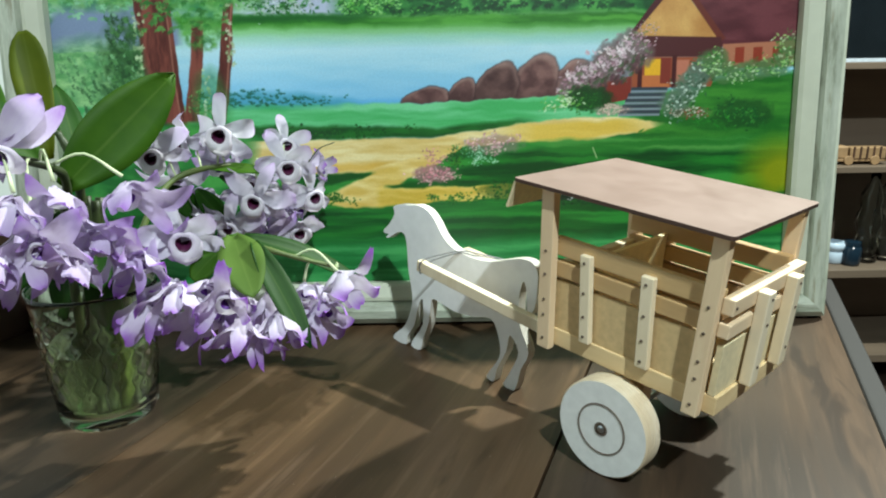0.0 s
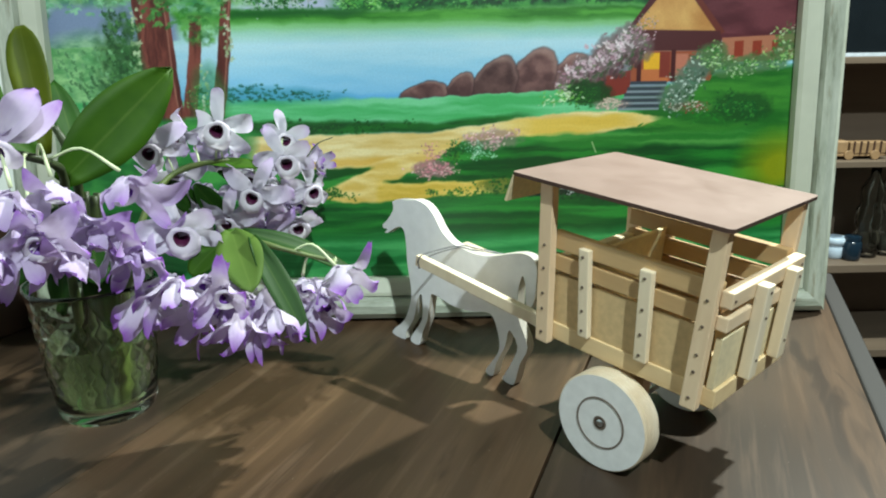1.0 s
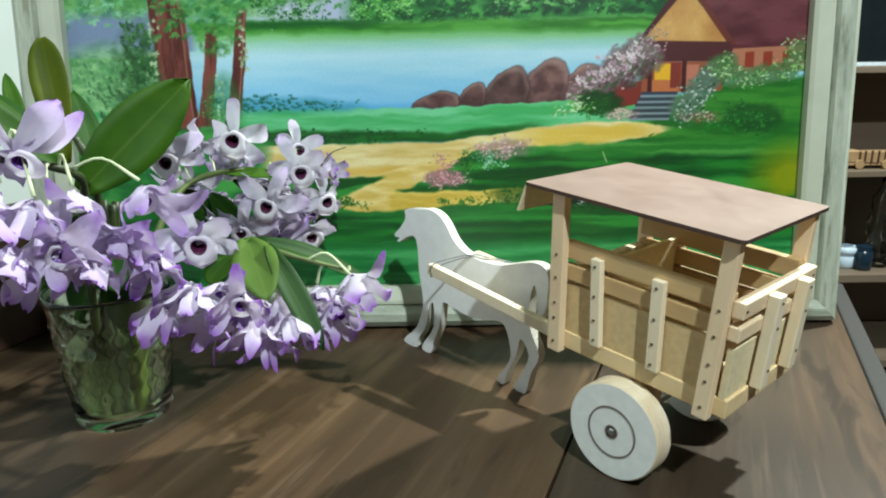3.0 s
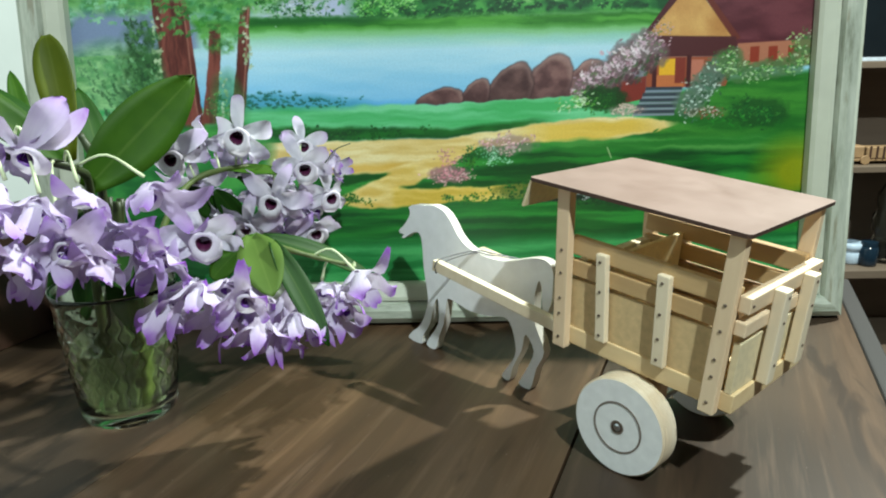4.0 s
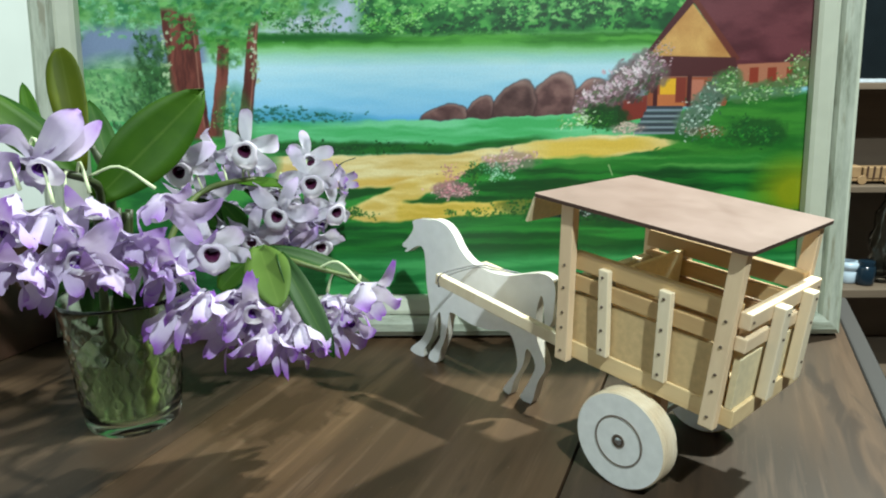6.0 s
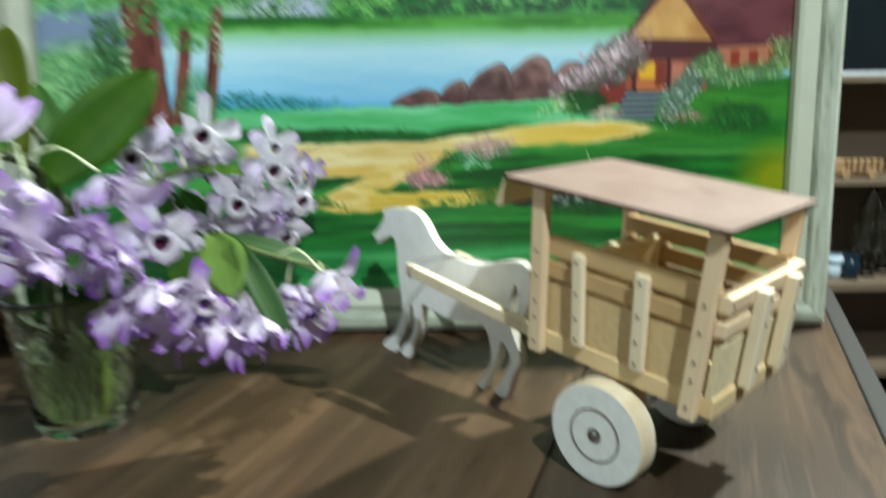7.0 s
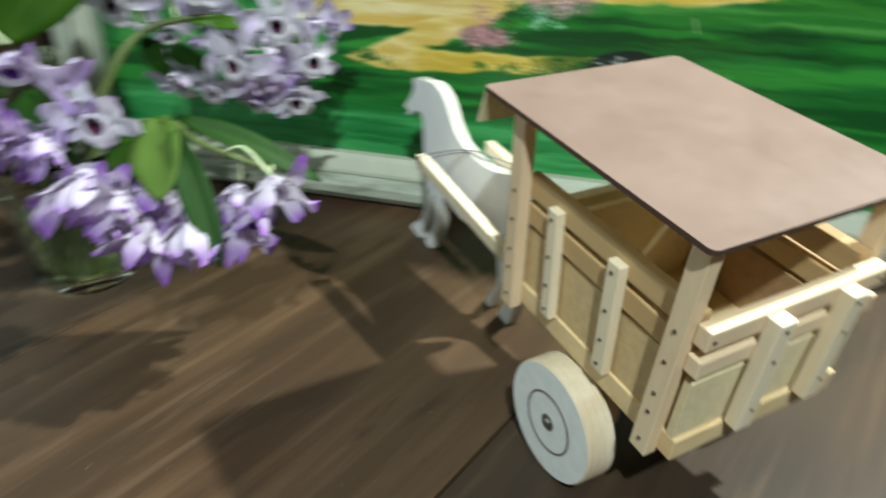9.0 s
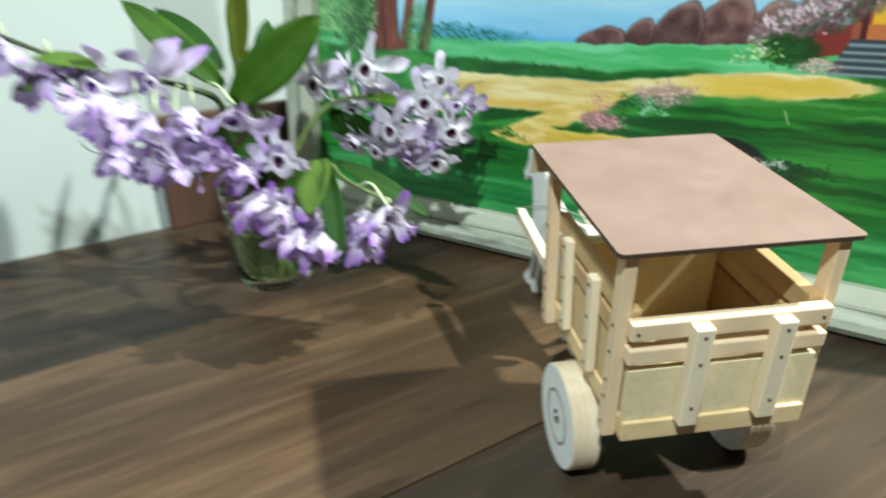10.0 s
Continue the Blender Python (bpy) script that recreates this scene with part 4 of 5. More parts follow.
for x in (0.045, 0.065, 0.085, 0.105, 0.125, 0.145):
    part("slat", box((x - 0.003, -0.0245, 0.018), (x + 0.003, -0.022, 0.055), 0.0005), DARK_WOOD, truck)
disc = mesh_of("wheel", lathe([(0, 0.003), (0.005, 0.003), (0.005, 0.001), (0.011, 0.001), (0.0125, 0), (0.014, 0.001), (0.014, 0.006), (0.013, 0.007), (0, 0.007)], 20), TAN)
for x in (-0.02, 0.03, 0.11):
    for y in (-0.021, 0.028):
        part("wheel", disc, None, truck, m=pose(x, y, 0.0142, 90, 0, 0))
# cup, dark jar, glass bottles
cup = part("cup", lathe([(0, 0.0), (0.026, 0.0), (0.030, 0.006), (0.031, 0.038), (0.027, 0.043), (0.033, 0.047), (0.035, 0.054), (0.034, 0.066), (0.029, 0.069), (0.027, 0.062), (0, 0.058)], 28), plain("glazed_white", lin(188, 206, 222), 0.2, 0, 0.03, 20, 0), m=pose(1.090, SY + 0.09, 0.411), smooth=True)
tagged(cup, "pale blue-white ceramic cup on the lower shelf", "cup")
BLUE = plain("dark_blue_glaze", lin(26, 44, 58), 0.15, 0, 0.2, 14, 0)
pot = empty("small_jar", pose(1.128, SY + 0.06, 0.411), "small dark blue glazed jar with lid", "jar")
part("body", lathe([(0, 0), (0.025, 0), (0.028, 0.01), (0.028, 0.055), (0.022, 0.064), (0, 0.064)], 24), BLUE, pot, smooth=True)
part("lid", lathe([(0, 0.064), (0.024, 0.064), (0.024, 0.076), (0, 0.078)], 24), BLUE, pot)
CLEAR, _, _ = glass("clear_glass", (0.92, 0.97, 0.95, 1), 0.03)
bottle_mesh = mesh_of("glass_bottle", lathe([(0, 0.0), (0.034, 0.0), (0.038, 0.01), (0.038, 0.07), (0.030, 0.085), (0.040, 0.105), (0.040, 0.15), (0.030, 0.17), (0.034, 0.19), (0.034, 0.22), (0.014, 0.26), (0.014, 0.29), (0.010, 0.29), (0.010, 0.26), (0.030, 0.21), (0.026, 0.18), (0.036, 0.14), (0.026, 0.085), (0.034, 0.06), (0.032, 0.006), (0, 0.006)], 28), CLEAR, True)
for x, y in ((1.195, SY + 0.10), (1.265, SY + 0.12), (1.34, SY + 0.08)):
    b = new("glass_bottle", bottle_mesh)
    b.matrix_world = pose(x, y, 0.411)
    tagged(b, "clear moulded glass bottle on the lower shelf", "bottle", "bottles on the shelf")
cable = part("cable", tube(bezier([(1.10, SY + 0.31, 1.01), (1.085, SY + 0.315, 0.93), (1.09, SY + 0.315, 0.84), (1.08, SY + 0.31, 0.733)], 6), 0.003, 6), BLACK, smooth=True)
tagged(cable, "thin dark cable hanging down the shelf's back", "cable")


# ---- the glass of water with cut orchids ----
JX, JY, JH = -0.495, 0.165, 0.126


def jar_radius(z):
    """Outer radius of the tumbler at height z."""
    return float(np.interp(z, (0.0, 0.002, 0.008, 0.03, 0.075, 0.108, 0.120, JH - 0.002), (0.0385, 0.0405, 0.0425, 0.0445, 0.0485, 0.0515, 0.0535, 0.0545)))


def tumbler_mesh(sides=126, facets=18):
    """Thick pressed glass: pointed diamond bosses round the wall, plain foot and rim, smooth inside."""
    bm = bmesh.new()
    rows = [[(0.0, 0.004)], [(0.030, 0.003)] * sides]
    for k in range(61):
        z = (JH - 0.002) * k / 60
        ring = []
        for i in range(sides):
            u, v = i / sides * facets, (z - 0.034) / 0.0185
            a, b = abs((u + v) % 1.0 - 0.5) * 2, abs((u - v) % 1.0 - 0.5) * 2
            fade = min(1.0, max(0.0, (z - 0.030) / 0.005)) * min(1.0, max(0.0, (0.104 - z) / 0.005))
            ring.append((jar_radius(z) + 0.0020 * fade * (min(a, b) - 0.35), z))
        rows.append(ring)
    for r, z in ((0.0535, JH), (0.0520, JH - 0.001), (0.0505, 0.116), (0.0475, 0.095), (0.0450, 0.070), (0.0412, 0.03), (0.0390, 0.014), (0.0360, 0.011)):
        rows.append([(r, z)] * sides)
    rows.append([(0.0, 0.010)])
    rings = [[bm.verts.new((r * math.cos(i * math.tau / sides), r * math.sin(i * math.tau / sides), z)) for i, (r, z) in enumerate(row)] for row in rows]
    for p, q in zip(rings, rings[1:]):
        for k in range(sides):
            n = (k + 1) % sides
            bm.faces.new(list(dict.fromkeys((p[k % len(p)], p[n % len(p)], q[n % len(q)], q[k % len(q)]))))
    return bm


GLASS, _, _ = glass("pressed_glass", (0.93, 0.97, 0.90, 1), 0.03, 1.45)
jar = empty("glass_tumbler", pose(JX, JY, TOP), "pressed glass tumbler with diamond pattern, half full of water", "glass")
part("tumbler", tumbler_mesh(), GLASS, jar, smooth=True).visible_shadow = False


def cloudy_water():
    """Greenish flower water: clear, with a little suspended matter that catches the light."""
    m, t, b = glass("water", (0.56, 0.64, 0.38, 1), 0.0, 1.33)
    haze = t.nodes.new("ShaderNodeBsdfTranslucent")
    haze.inputs["Color"].default_value = lin(176, 190, 140)
    both = t.nodes.new("ShaderNodeMixShader")
    both.inputs[0].default_value = 0.07
    t.links.new(b.outputs[0], both.inputs[1])
    t.links.new(haze.outputs[0], both.inputs[2])
    t.links.new(both.outputs[0], t.nodes["Material Output"].inputs["Surface"])
    return m


part("water", lathe([(0, 0.0105), (0.0355, 0.0115), (0.0386, 0.0145), (0.0408, 0.031), (0.0446, 0.071), (0.0449, 0.072), (0, 0.072)], 48), cloudy_water(), jar, "greenish water", smooth=False).visible_shadow = False
STEM = plain("orchid_cane", lin(84, 98, 48), 0.5, 0, 0.25, 70)
STEM_DARK = plain("orchid_cane_dark", lin(46, 58, 24), 0.5, 0, 0.3, 60)


def mixed(a, b, f):
    return tuple(p * (1 - f) + q * f for p, q in zip(a, b))


def leaf_material(name, a, b_):
    m, t, b = material(name, 0.55, 0.0, 0.18)
    v = coords(t, (1, 1, 1), (0, 0, 0), True)
    n = node(t, "ShaderNodeTexNoise", Scale=26.0, Detail=4.0)
    t.links.new(v, n.inputs["Vector"])
    c = ramp(t, n.outputs[0], (0.3, a), (0.7, b_))
    mid = t.nodes.new("ShaderNodeAttribute")
    mid.attribute_name = "across"
    off = t.nodes.new("ShaderNodeMath")
    off.operation = "ABSOLUTE"
    t.links.new(mid.outputs["Fac"], off.inputs[0])
    c = mix(t, ramp(t, off.outputs[0], (0.02, (0.10, 0.10, 0.10, 1)), (0.08, (0, 0, 0, 1))), c, mixed(b_, lin(190, 210, 120), 0.4))
    t.links.new(c, b.inputs["Base Color"])
    tr = t.nodes.new("ShaderNodeBsdfTranslucent")
    tr.inputs["Color"].default_value = mixed(a, b_, 0.7)
    both = t.nodes.new("ShaderNodeMixShader")
    both.inputs[0].default_value = 0.22
    t.links.new(b.outputs[0], both.inputs[1])
    t.links.new(tr.outputs[0], both.inputs[2])
    t.links.new(both.outputs[0], t.nodes["Material Output"].inputs["Surface"])
    return m


LEAF = leaf_material("leaf_green", lin(36, 72, 8), lin(57, 93, 15))
LEAF_DARK = leaf_material("leaf_dark", lin(23, 57, 11), lin(36, 74, 17))
LEAF_OLIVE = leaf_material("leaf_olive", lin(72, 87, 10), lin(93, 104, 19))
LEAF_BRIGHT = leaf_material("leaf_bright", lin(74, 101, 40), lin(91, 118, 51))


def petal_material(name, base, tip, see_through=0.35, late=False):
    """Thin petal: pale at the foot, tinted at the tip, veined, with light passing through."""
    m, t, b = material(name, 0.6, 0.0, 0.1)
    at, ac = t.nodes.new("ShaderNodeAttribute"), t.nodes.new("ShaderNodeAttribute")
    at.attribute_name, ac.attribute_name = "along", "across"
    oi = t.nodes.new("ShaderNodeObjectInfo")
    v = coords(t, (1, 1, 1), (0, 0, 0), True)
    n = node(t, "ShaderNodeTexNoise", Scale=90.0, Detail=3.0)
    t.links.new(v, n.inputs["Vector"])
    add = t.nodes.new("ShaderNodeMath")
    add.operation = "MULTIPLY_ADD"
    t.links.new(n.outputs[0], add.inputs[0])
    add.inputs[1].default_value = 0.24
    soft = t.nodes.new("ShaderNodeMath")
    soft.operation, soft.inputs[1].default_value = "MULTIPLY", 0.84
    t.links.new(at.outputs["Fac"], soft.inputs[0])
    t.links.new(soft.outputs[0], add.inputs[2])
    stops = ((0.55, base), (0.74, mixed(base, tip, 0.25)), (0.86, mixed(base, tip, 0.7)), (0.95, tip)) if late else ((0.40, base), (0.72, mixed(base, tip, 0.22)), (0.90, mixed(base, tip, 0.55)), (1.0, tip))
    c = ramp(t, add.outputs[0], *stops)
    cx = t.nodes.new("ShaderNodeCombineXYZ")
    for k, (src, f) in enumerate(((ac.outputs["Fac"], 9.0), (at.outputs["Fac"], 1.2), (oi.outputs["Random"], 50.0))):
        mul = t.nodes.new("ShaderNodeMath")
        mul.operation, mul.inputs[1].default_value = "MULTIPLY", f
        t.links.new(src, mul.inputs[0])
        t.links.new(mul.outputs[0], cx.inputs[k])
    vein = node(t, "ShaderNodeTexNoise", Scale=1.6, Detail=2.0)
    t.links.new(cx.outputs[0], vein.inputs["Vector"])
    c = mix(t, ramp(t, vein.outputs[0], (0.45, (0, 0, 0, 1)), (0.75, (0.12, 0.12, 0.12, 1))), c, tip)
    c = mix(t, oi.outputs["Random"], c, mix(t, 0.12, c, tip))
    t.links.new(c, b.inputs["Base Color"])
    bump(t, b, vein.outputs[0], 0.25, 0.0008)
    tr = t.nodes.new("ShaderNodeBsdfTranslucent")
    t.links.new(c, tr.inputs["Color"])
    both = t.nodes.new("ShaderNodeMixShader")
    both.inputs[0].default_value = see_through
    t.links.new(b.outputs[0], both.inputs[1])
    t.links.new(tr.outputs[0], both.inputs[2])
    t.links.new(both.outputs[0], t.nodes["Material Output"].inputs["Surface"])
    return m


PETAL_WHITE = petal_material("petal_white", lin(212, 210, 218), lin(181, 151, 202), 0.34)
PETAL_LILAC = petal_material("petal_lilac", lin(214, 204, 223), lin(156, 102, 198), 0.34)
PETAL_TIPPED = petal_material("petal_tipped", lin(221, 213, 227), lin(158, 100, 200), 0.34, True)
THROAT = plain("lip_throat", lin(70, 16, 52), 0.5, 0, 0.2, 200)
LIP_SKIN = petal_material("lip_skin", lin(238, 234, 240), lin(222, 202, 232), 0.4)
THROAT_LILAC = plain("lip_throat_lilac", lin(96, 42, 140), 0.5, 0, 0.2, 200)


def blade(bm, lays, length, width, m, curl=0.3, cup=0.25, n=9, twist=0.0, blunt=False, hook=0.0, wave=0.05):
    """A petal or leaf along +y: pointed or round-tipped, cupped, bent, with a waved margin."""
    rows = []
    for i in range(n + 1):
        f = i / n
        if blunt:
            f = 1 - (1 - f) ** 1.5
            w = width * (f + 0.10) ** 0.62 * (1 - min(f, 0.992) ** 3.6) ** 0.5
        else:
            w = width * (math.sin(math.pi * min(1, f * 0.93 + 0.05)) ** 0.75) * (1.0 if f < 0.97 else 0.4)
        bend = (curl * f * f + hook * f**5) * length
        y = length * (f - 0.12 * abs(curl) * f * f - 0.15 * abs(hook) * f**6)
        row = []
        for s in (-1, -0.6, 0, 0.6, 1):
            tw = twist * f
            px, pz = s * w / 2, cup * width * 0.5 * s * s * min(1, 2.2 * (1 - f) + 0.2) - bend + wave * width * abs(s) ** 1.5 * math.sin(8 * f + 2.4 * s + 40 * curl)
            vtx = bm.verts.new(m @ Vector((px * math.cos(tw), y, pz + px * math.sin(tw))))
            vtx[lays[0]] = f
            vtx[lays[1]] = s
            row.append(vtx)
        rows.append(row)
    for p, q in zip(rows, rows[1:]):
        for k in range(4):
            bm.faces.new((p[k], p[k + 1], q[k + 1], q[k]))


def new_layers(bm):
    return bm.verts.layers.float.new("along"), bm.verts.layers.float.new("across")


def flower_meshes(seed, openness, rough, ragged=1.0, arch=0.0):
    """Sepals and petals of one orchid flower facing +z, and its rolled lip. arch: how far they bend forward."""
    r = random.Random(seed)
    broad = 0.0155 if arch else 0.0178
    bm = bmesh.new()
    lays = new_layers(bm)
    for a, ln, wd in ((90, 0.031 if arch else 0.034, broad), (208, 0.034, broad), (332, 0.034, broad)):
        tilt = pose(0, 0, 0, openness + (14 if arch and a == 90 else 0) + r.uniform(-rough, rough), 0, 0)
        blade(bm, lays, ln * r.uniform(0.88, 1.08), wd, pose(0, 0, -0.001, 0, 0, a - 90 + r.uniform(-14, 14)) @ tilt, r.uniform(-0.1, 0.45) * ragged - arch * r.uniform(0.75, 1.25), 0.3, twist=r.uniform(-0.35, 0.35) * ragged, blunt=True, hook=r.uniform(-0.3, 0.6) * ragged, wave=0.15)
    for a in (18, 162):
        tilt = pose(0, 0, 0, openness + r.uniform(-rough, rough), 0, 0)
        blade(bm, lays, 0.0335 * r.uniform(0.9, 1.08), broad * 1.36, pose(0, 0, 0.001, 0, 0, a - 90 + r.uniform(-12, 12)) @ tilt, r.uniform(-0.15, 0.45) * ragged - arch * r.uniform(0.75, 1.25), 0.25, twist=r.uniform(-0.35, 0.35) * ragged, blunt=True, hook=r.uniform(-0.3, 0.6) * ragged, wave=0.15)
    petals = bm
    bm = bmesh.new()
    lays = new_layers(bm)
    rows = []
    rings = ((0.0026, 0.001), (0.0042, 0.005), (0.0052, 0.0085), (0.0064, 0.0106), (0.0092, 0.0118), (0.0116, 0.0114), (0.0126, 0.0092))
    for i, (rad, z) in enumerate(rings):
        row = []
        for k in range(20):
            a = k * math.tau / 20
            w = 1 + 0.06 * math.sin(3 * a + seed) + (0.05 * math.sin(7 * a + 2 * seed) if i > 4 else 0) + (0.28 * max(0, -math.sin(a)) if i > 3 else 0)
            vtx = bm.verts.new((rad * w * math.cos(a), rad * w * math.sin(a) - 0.003 - 0.0008 * i, z - (0.005 * max(0, -math.sin(a)) ** 2 if i > 4 else 0)))
            vtx[lays[0]] = 0.1 + 0.85 * (i / 6) ** 3
            vtx[lays[1]] = 3 * math.sin(2 * a)
            row.append(vtx)
        rows.append(row)
    for i, (p, q) in enumerate(zip(rows, rows[1:])):
        for k in range(20):
            n = (k + 1) % 20
            bm.faces.new((p[k], p[n], q[n], q[k])).material_index = 1 if i < 3 else 0
    bm.faces.new(rows[0]).material_index = 1
    return petals, bm


FLOWERS = []
for k, (openness, skin) in enumerate(((10, PETAL_WHITE), (24, PETAL_WHITE), (36, PETAL_LILAC), (42, PETAL_TIPPED), (28, PETAL_LILAC), (4, PETAL_WHITE), (36, PETAL_TIPPED), (8, PETAL_LILAC), (40, PETAL_LILAC), (26, PETAL_TIPPED), (32, PETAL_TIPPED))):
    hanging = k not in (0, 1, 5, 7)
    a, b = flower_meshes(k, openness, 14 if hanging else 26, 1.0 if hanging else 1.2, 0.5 if hanging else 0.0)
    pm = mesh_of("flower", a, skin, True)
    lm = mesh_of("lip", b, [LIP_SKIN, THROAT] if k in (0, 1, 5) else [LIP_SKIN, THROAT_LILAC], True)
    FLOWERS.append((pm, lm))


def flower(spray, p, facing, kind, scale=1.0, spin=0.0):
    """An orchid flower under its spray: petals, and the lip as a piece of it."""
    z = Vector(facing).normalized()
    up = Vector((0, 0, 1)) - z * z.z
    up = up.normalized() if up.length > 0.05 else Vector((0, 1, 0))
    x = up.cross(z)
    m = Matrix((x, up, z)).transposed().to_4x4()
    m = Matrix.Translation(p) @ m @ pose(0, 0, 0, 0, 0, spin) @ Matrix.Diagonal((scale, scale, scale, 1))
    ob = part("flower", FLOWERS[kind][0], None, spray, m=m)
    small = 0.92 if kind in (0, 1, 5) else 0.72
    part("lip", FLOWERS[kind][1], None, ob, "pale lip with dark purple throat", Matrix.Diagonal((small, small, 1.15 * small, 1)))
    return ob


def leaf(spray, base, tip, width, mat, normal=(0, -0.4, 1), curl=0.15, cup=0.25, blunt=False):
    base, tip = Vector(base), Vector(tip)
    y = (tip - base).normalized()
    z = Vector(normal) - y * Vector(normal).dot(y)
    z = z.normalized()
    x = y.cross(z)
    m = Matrix((x, y, z)).transposed().to_4x4()
    bm = bmesh.new()
    blade(bm, new_layers(bm), (tip - base).length * 1.03, width, Matrix.Translation(base) @ m, curl, cup, 12, wave=0.03, blunt=blunt)
    bmesh.ops.recalc_face_normals(bm, faces=bm.faces)
    ob = part("leaf", bm, mat, spray, smooth=True)
    sol = ob.modifiers.new("thickness", "SOLIDIFY")
    sol.thickness = 0.0007
    return ob


def spray_thing(label):
    return tagged(empty("orchid_spray", Matrix(), label, "orchid", "cut orchids in the glass"), "")


def cane(spray, pts, r0, r1, mat=STEM):
    line = bezier(pts, 6)
    n = len(line)
    rad = [(r0 + (r1 - r0) * i / n) * (1.0 + 0.12 * math.sin(i * 1.3)) for i in range(n)]
    part("cane", tube(line, rad, 9), mat, spray, smooth=True)
    return line


def stalk(spray, a, b, mat=None, rise=0.014):
    a, b = Vector(a), Vector(b)
    mid = (a + b) / 2 + Vector((0, 0, rise))
    part("stalk", tube(bezier([a, mid, b], 4), [0.0010] * 6 + [0.0011, 0.0013, 0.0015], 6), mat or STALK, spray, smooth=True)


STALK = plain("flower_stalk", lin(200, 212, 168), 0.5, 0, 0.15, 60)

# ---- the sprays: canes rise from the glass, flowers hang along them ----
CANE_FOOT = Vector((JX, JY, TOP + 0.012))
rnd = random.Random(5)


def lifted(p):
    """The arching spray climbs towards its end."""
    p = Vector(p)
    return p + Vector((0, 0, 0.05 * min(1.2, max(0, (-0.50 - p.x) / 0.1))))


def fill(spray, line, spots, facing, kinds, scale, wild=0.35, raised=0.0, rise=0.012):
    """Flowers at the given spots, each on a thin stalk from the nearest part of its cane."""
    for s in spots:
        p = Vector(s) + Vector((0, 0, raised))
        near = min(line, key=lambda q: (q - p).length)
        f = Vector(facing) + Vector((rnd.gauss(0, wild), rnd.gauss(0, wild), rnd.gauss(0, wild)))
        kind = kinds[rnd.randrange(len(kinds))]
        flower(spray, p, f, kind, scale * rnd.uniform(0.9, 1.12), rnd.uniform(-35, 35))
        back = p - f.normalized() * 0.004
        if (near - back).length < 0.09:
            stalk(spray, near, back, None, rise)


def bloom(spray, line, rows, rise=0.012, reach=0.045):
    """Flowers given as place, facing, kind, size and spin, each on a thin stalk from its cane."""
    for place, facing, kind, size, spin in rows:
        p, f = Vector(place), Vector(facing).normalized()
        near = min(line, key=lambda q: (q - p).length)
        flower(spray, p, f, kind, size, spin)
        if (near - p).length < reach:
            stalk(spray, near, p - f * 0.004, None, rise)


# white sprays reaching towards the picture
WHITE_SPRAY_FRONT = (
    ((-0.449, 0.221, 0.983), (0.05, -1, 0.05), 0, 1, 10),
    ((-0.392, 0.246, 1.000), (0.1, -1, 0.05), 5, 1.1, -8),
    ((-0.339, 0.273, 0.964), (0.25, -1, -0.05), 1, 1, 20),
    ((-0.364, 0.250, 0.934), (0, -1, 0), 0, 1, -25),
    ((-0.429, 0.253, 0.990), (-0.5, -0.7, 0.1), 1, 0.95, 30),
    ((-0.318, 0.290, 0.931), (0.5, -0.8, -0.1), 5, 0.95, 0),
    ((-0.420, 0.246, 0.917), (-0.2, -0.8, -0.4), 1, 1, 15),
    ((-0.393, 0.254, 0.910), (-0.1, -0.9, -0.3), 0, 0.95, -15),
    ((-0.335, 0.282, 0.896), (0.25, -0.8, -0.3), 1, 0.95, 35),
    ((-0.363, 0.271, 0.895), (-0.2, -0.8, -0.5), 7, 1, 0),
)
WHITE_SPRAY_BACK = (
    ((-0.346, 0.314, 0.980), (0.3, -0.8, 0.1), 1, 0.85, 0),
    ((-0.336, 0.307, 0.914), (0.5, -0.5, -0.4), 7, 0.95, -20),
    ((-0.316, 0.326, 0.948), (0.7, -0.3, 0.2), 9, 0.75, 10),
    ((-0.353, 0.301, 0.934), (-0.5, -0.5, -0.4), 1, 0.9, 5),
    ((-0.389, 0.291, 0.889), (0, -0.5, -0.8), 7, 0.95, 20),
    ((-0.417, 0.299, 0.925), (-0.2, -0.5, -0.6), 7, 0.9, 0),
    ((-0.449, 0.275, 0.951), (0.1, -0.6, -0.7), 0, 0.95, 0),
    ((-0.375, 0.285, 0.950), (-0.3, -0.6, -0.5), 1, 0.9, 25),
    ((-0.405, 0.275, 0.965), (0.3, -0.7, -0.3), 7, 0.9, -30),
    ((-0.352, 0.300, 0.915), (0.2, -0.6, -0.6), 2, 0.9, 10),
    ((-0.378, 0.290, 0.915), (-0.1, -0.7, -0.5), 1, 0.85, 50),
    ((-0.325, 0.310, 0.955), (0.4, -0.7, -0.2), 7, 0.8, 15),
)
spray = spray_thing("cut orchid spray with many white dark-throated flowers, standing in the glass")
line = cane(spray, [CANE_FOOT + Vector((0.012, 0.01, 0)), (JX + 0.02, JY + 0.012, 0.84), (JX + 0.038, JY + 0.02, 0.91), (-0.435, 0.215, 0.955), (-0.40, 0.25, 0.965), (-0.365, 0.275, 0.958), (-0.335, 0.295, 0.945)], 0.0042, 0.0018)
bloom(spray, line, WHITE_SPRAY_FRONT)
bloom(spray, line, WHITE_SPRAY_BACK)
leaf(spray, (-0.412, 0.245, 0.963), (-0.345, 0.262, 0.962), 0.017, LEAF, (0, -0.5, 1))
leaf(spray, (-0.400, 0.250, 0.955), (-0.355, 0.270, 0.925), 0.014, LEAF_DARK, (0.3, -0.8, 0.6))
leaf(spray, (-0.440, 0.225, 0.950), (-0.420, 0.245, 0.915), 0.024, LEAF_DARK, (0.3, -0.8, 0.6))
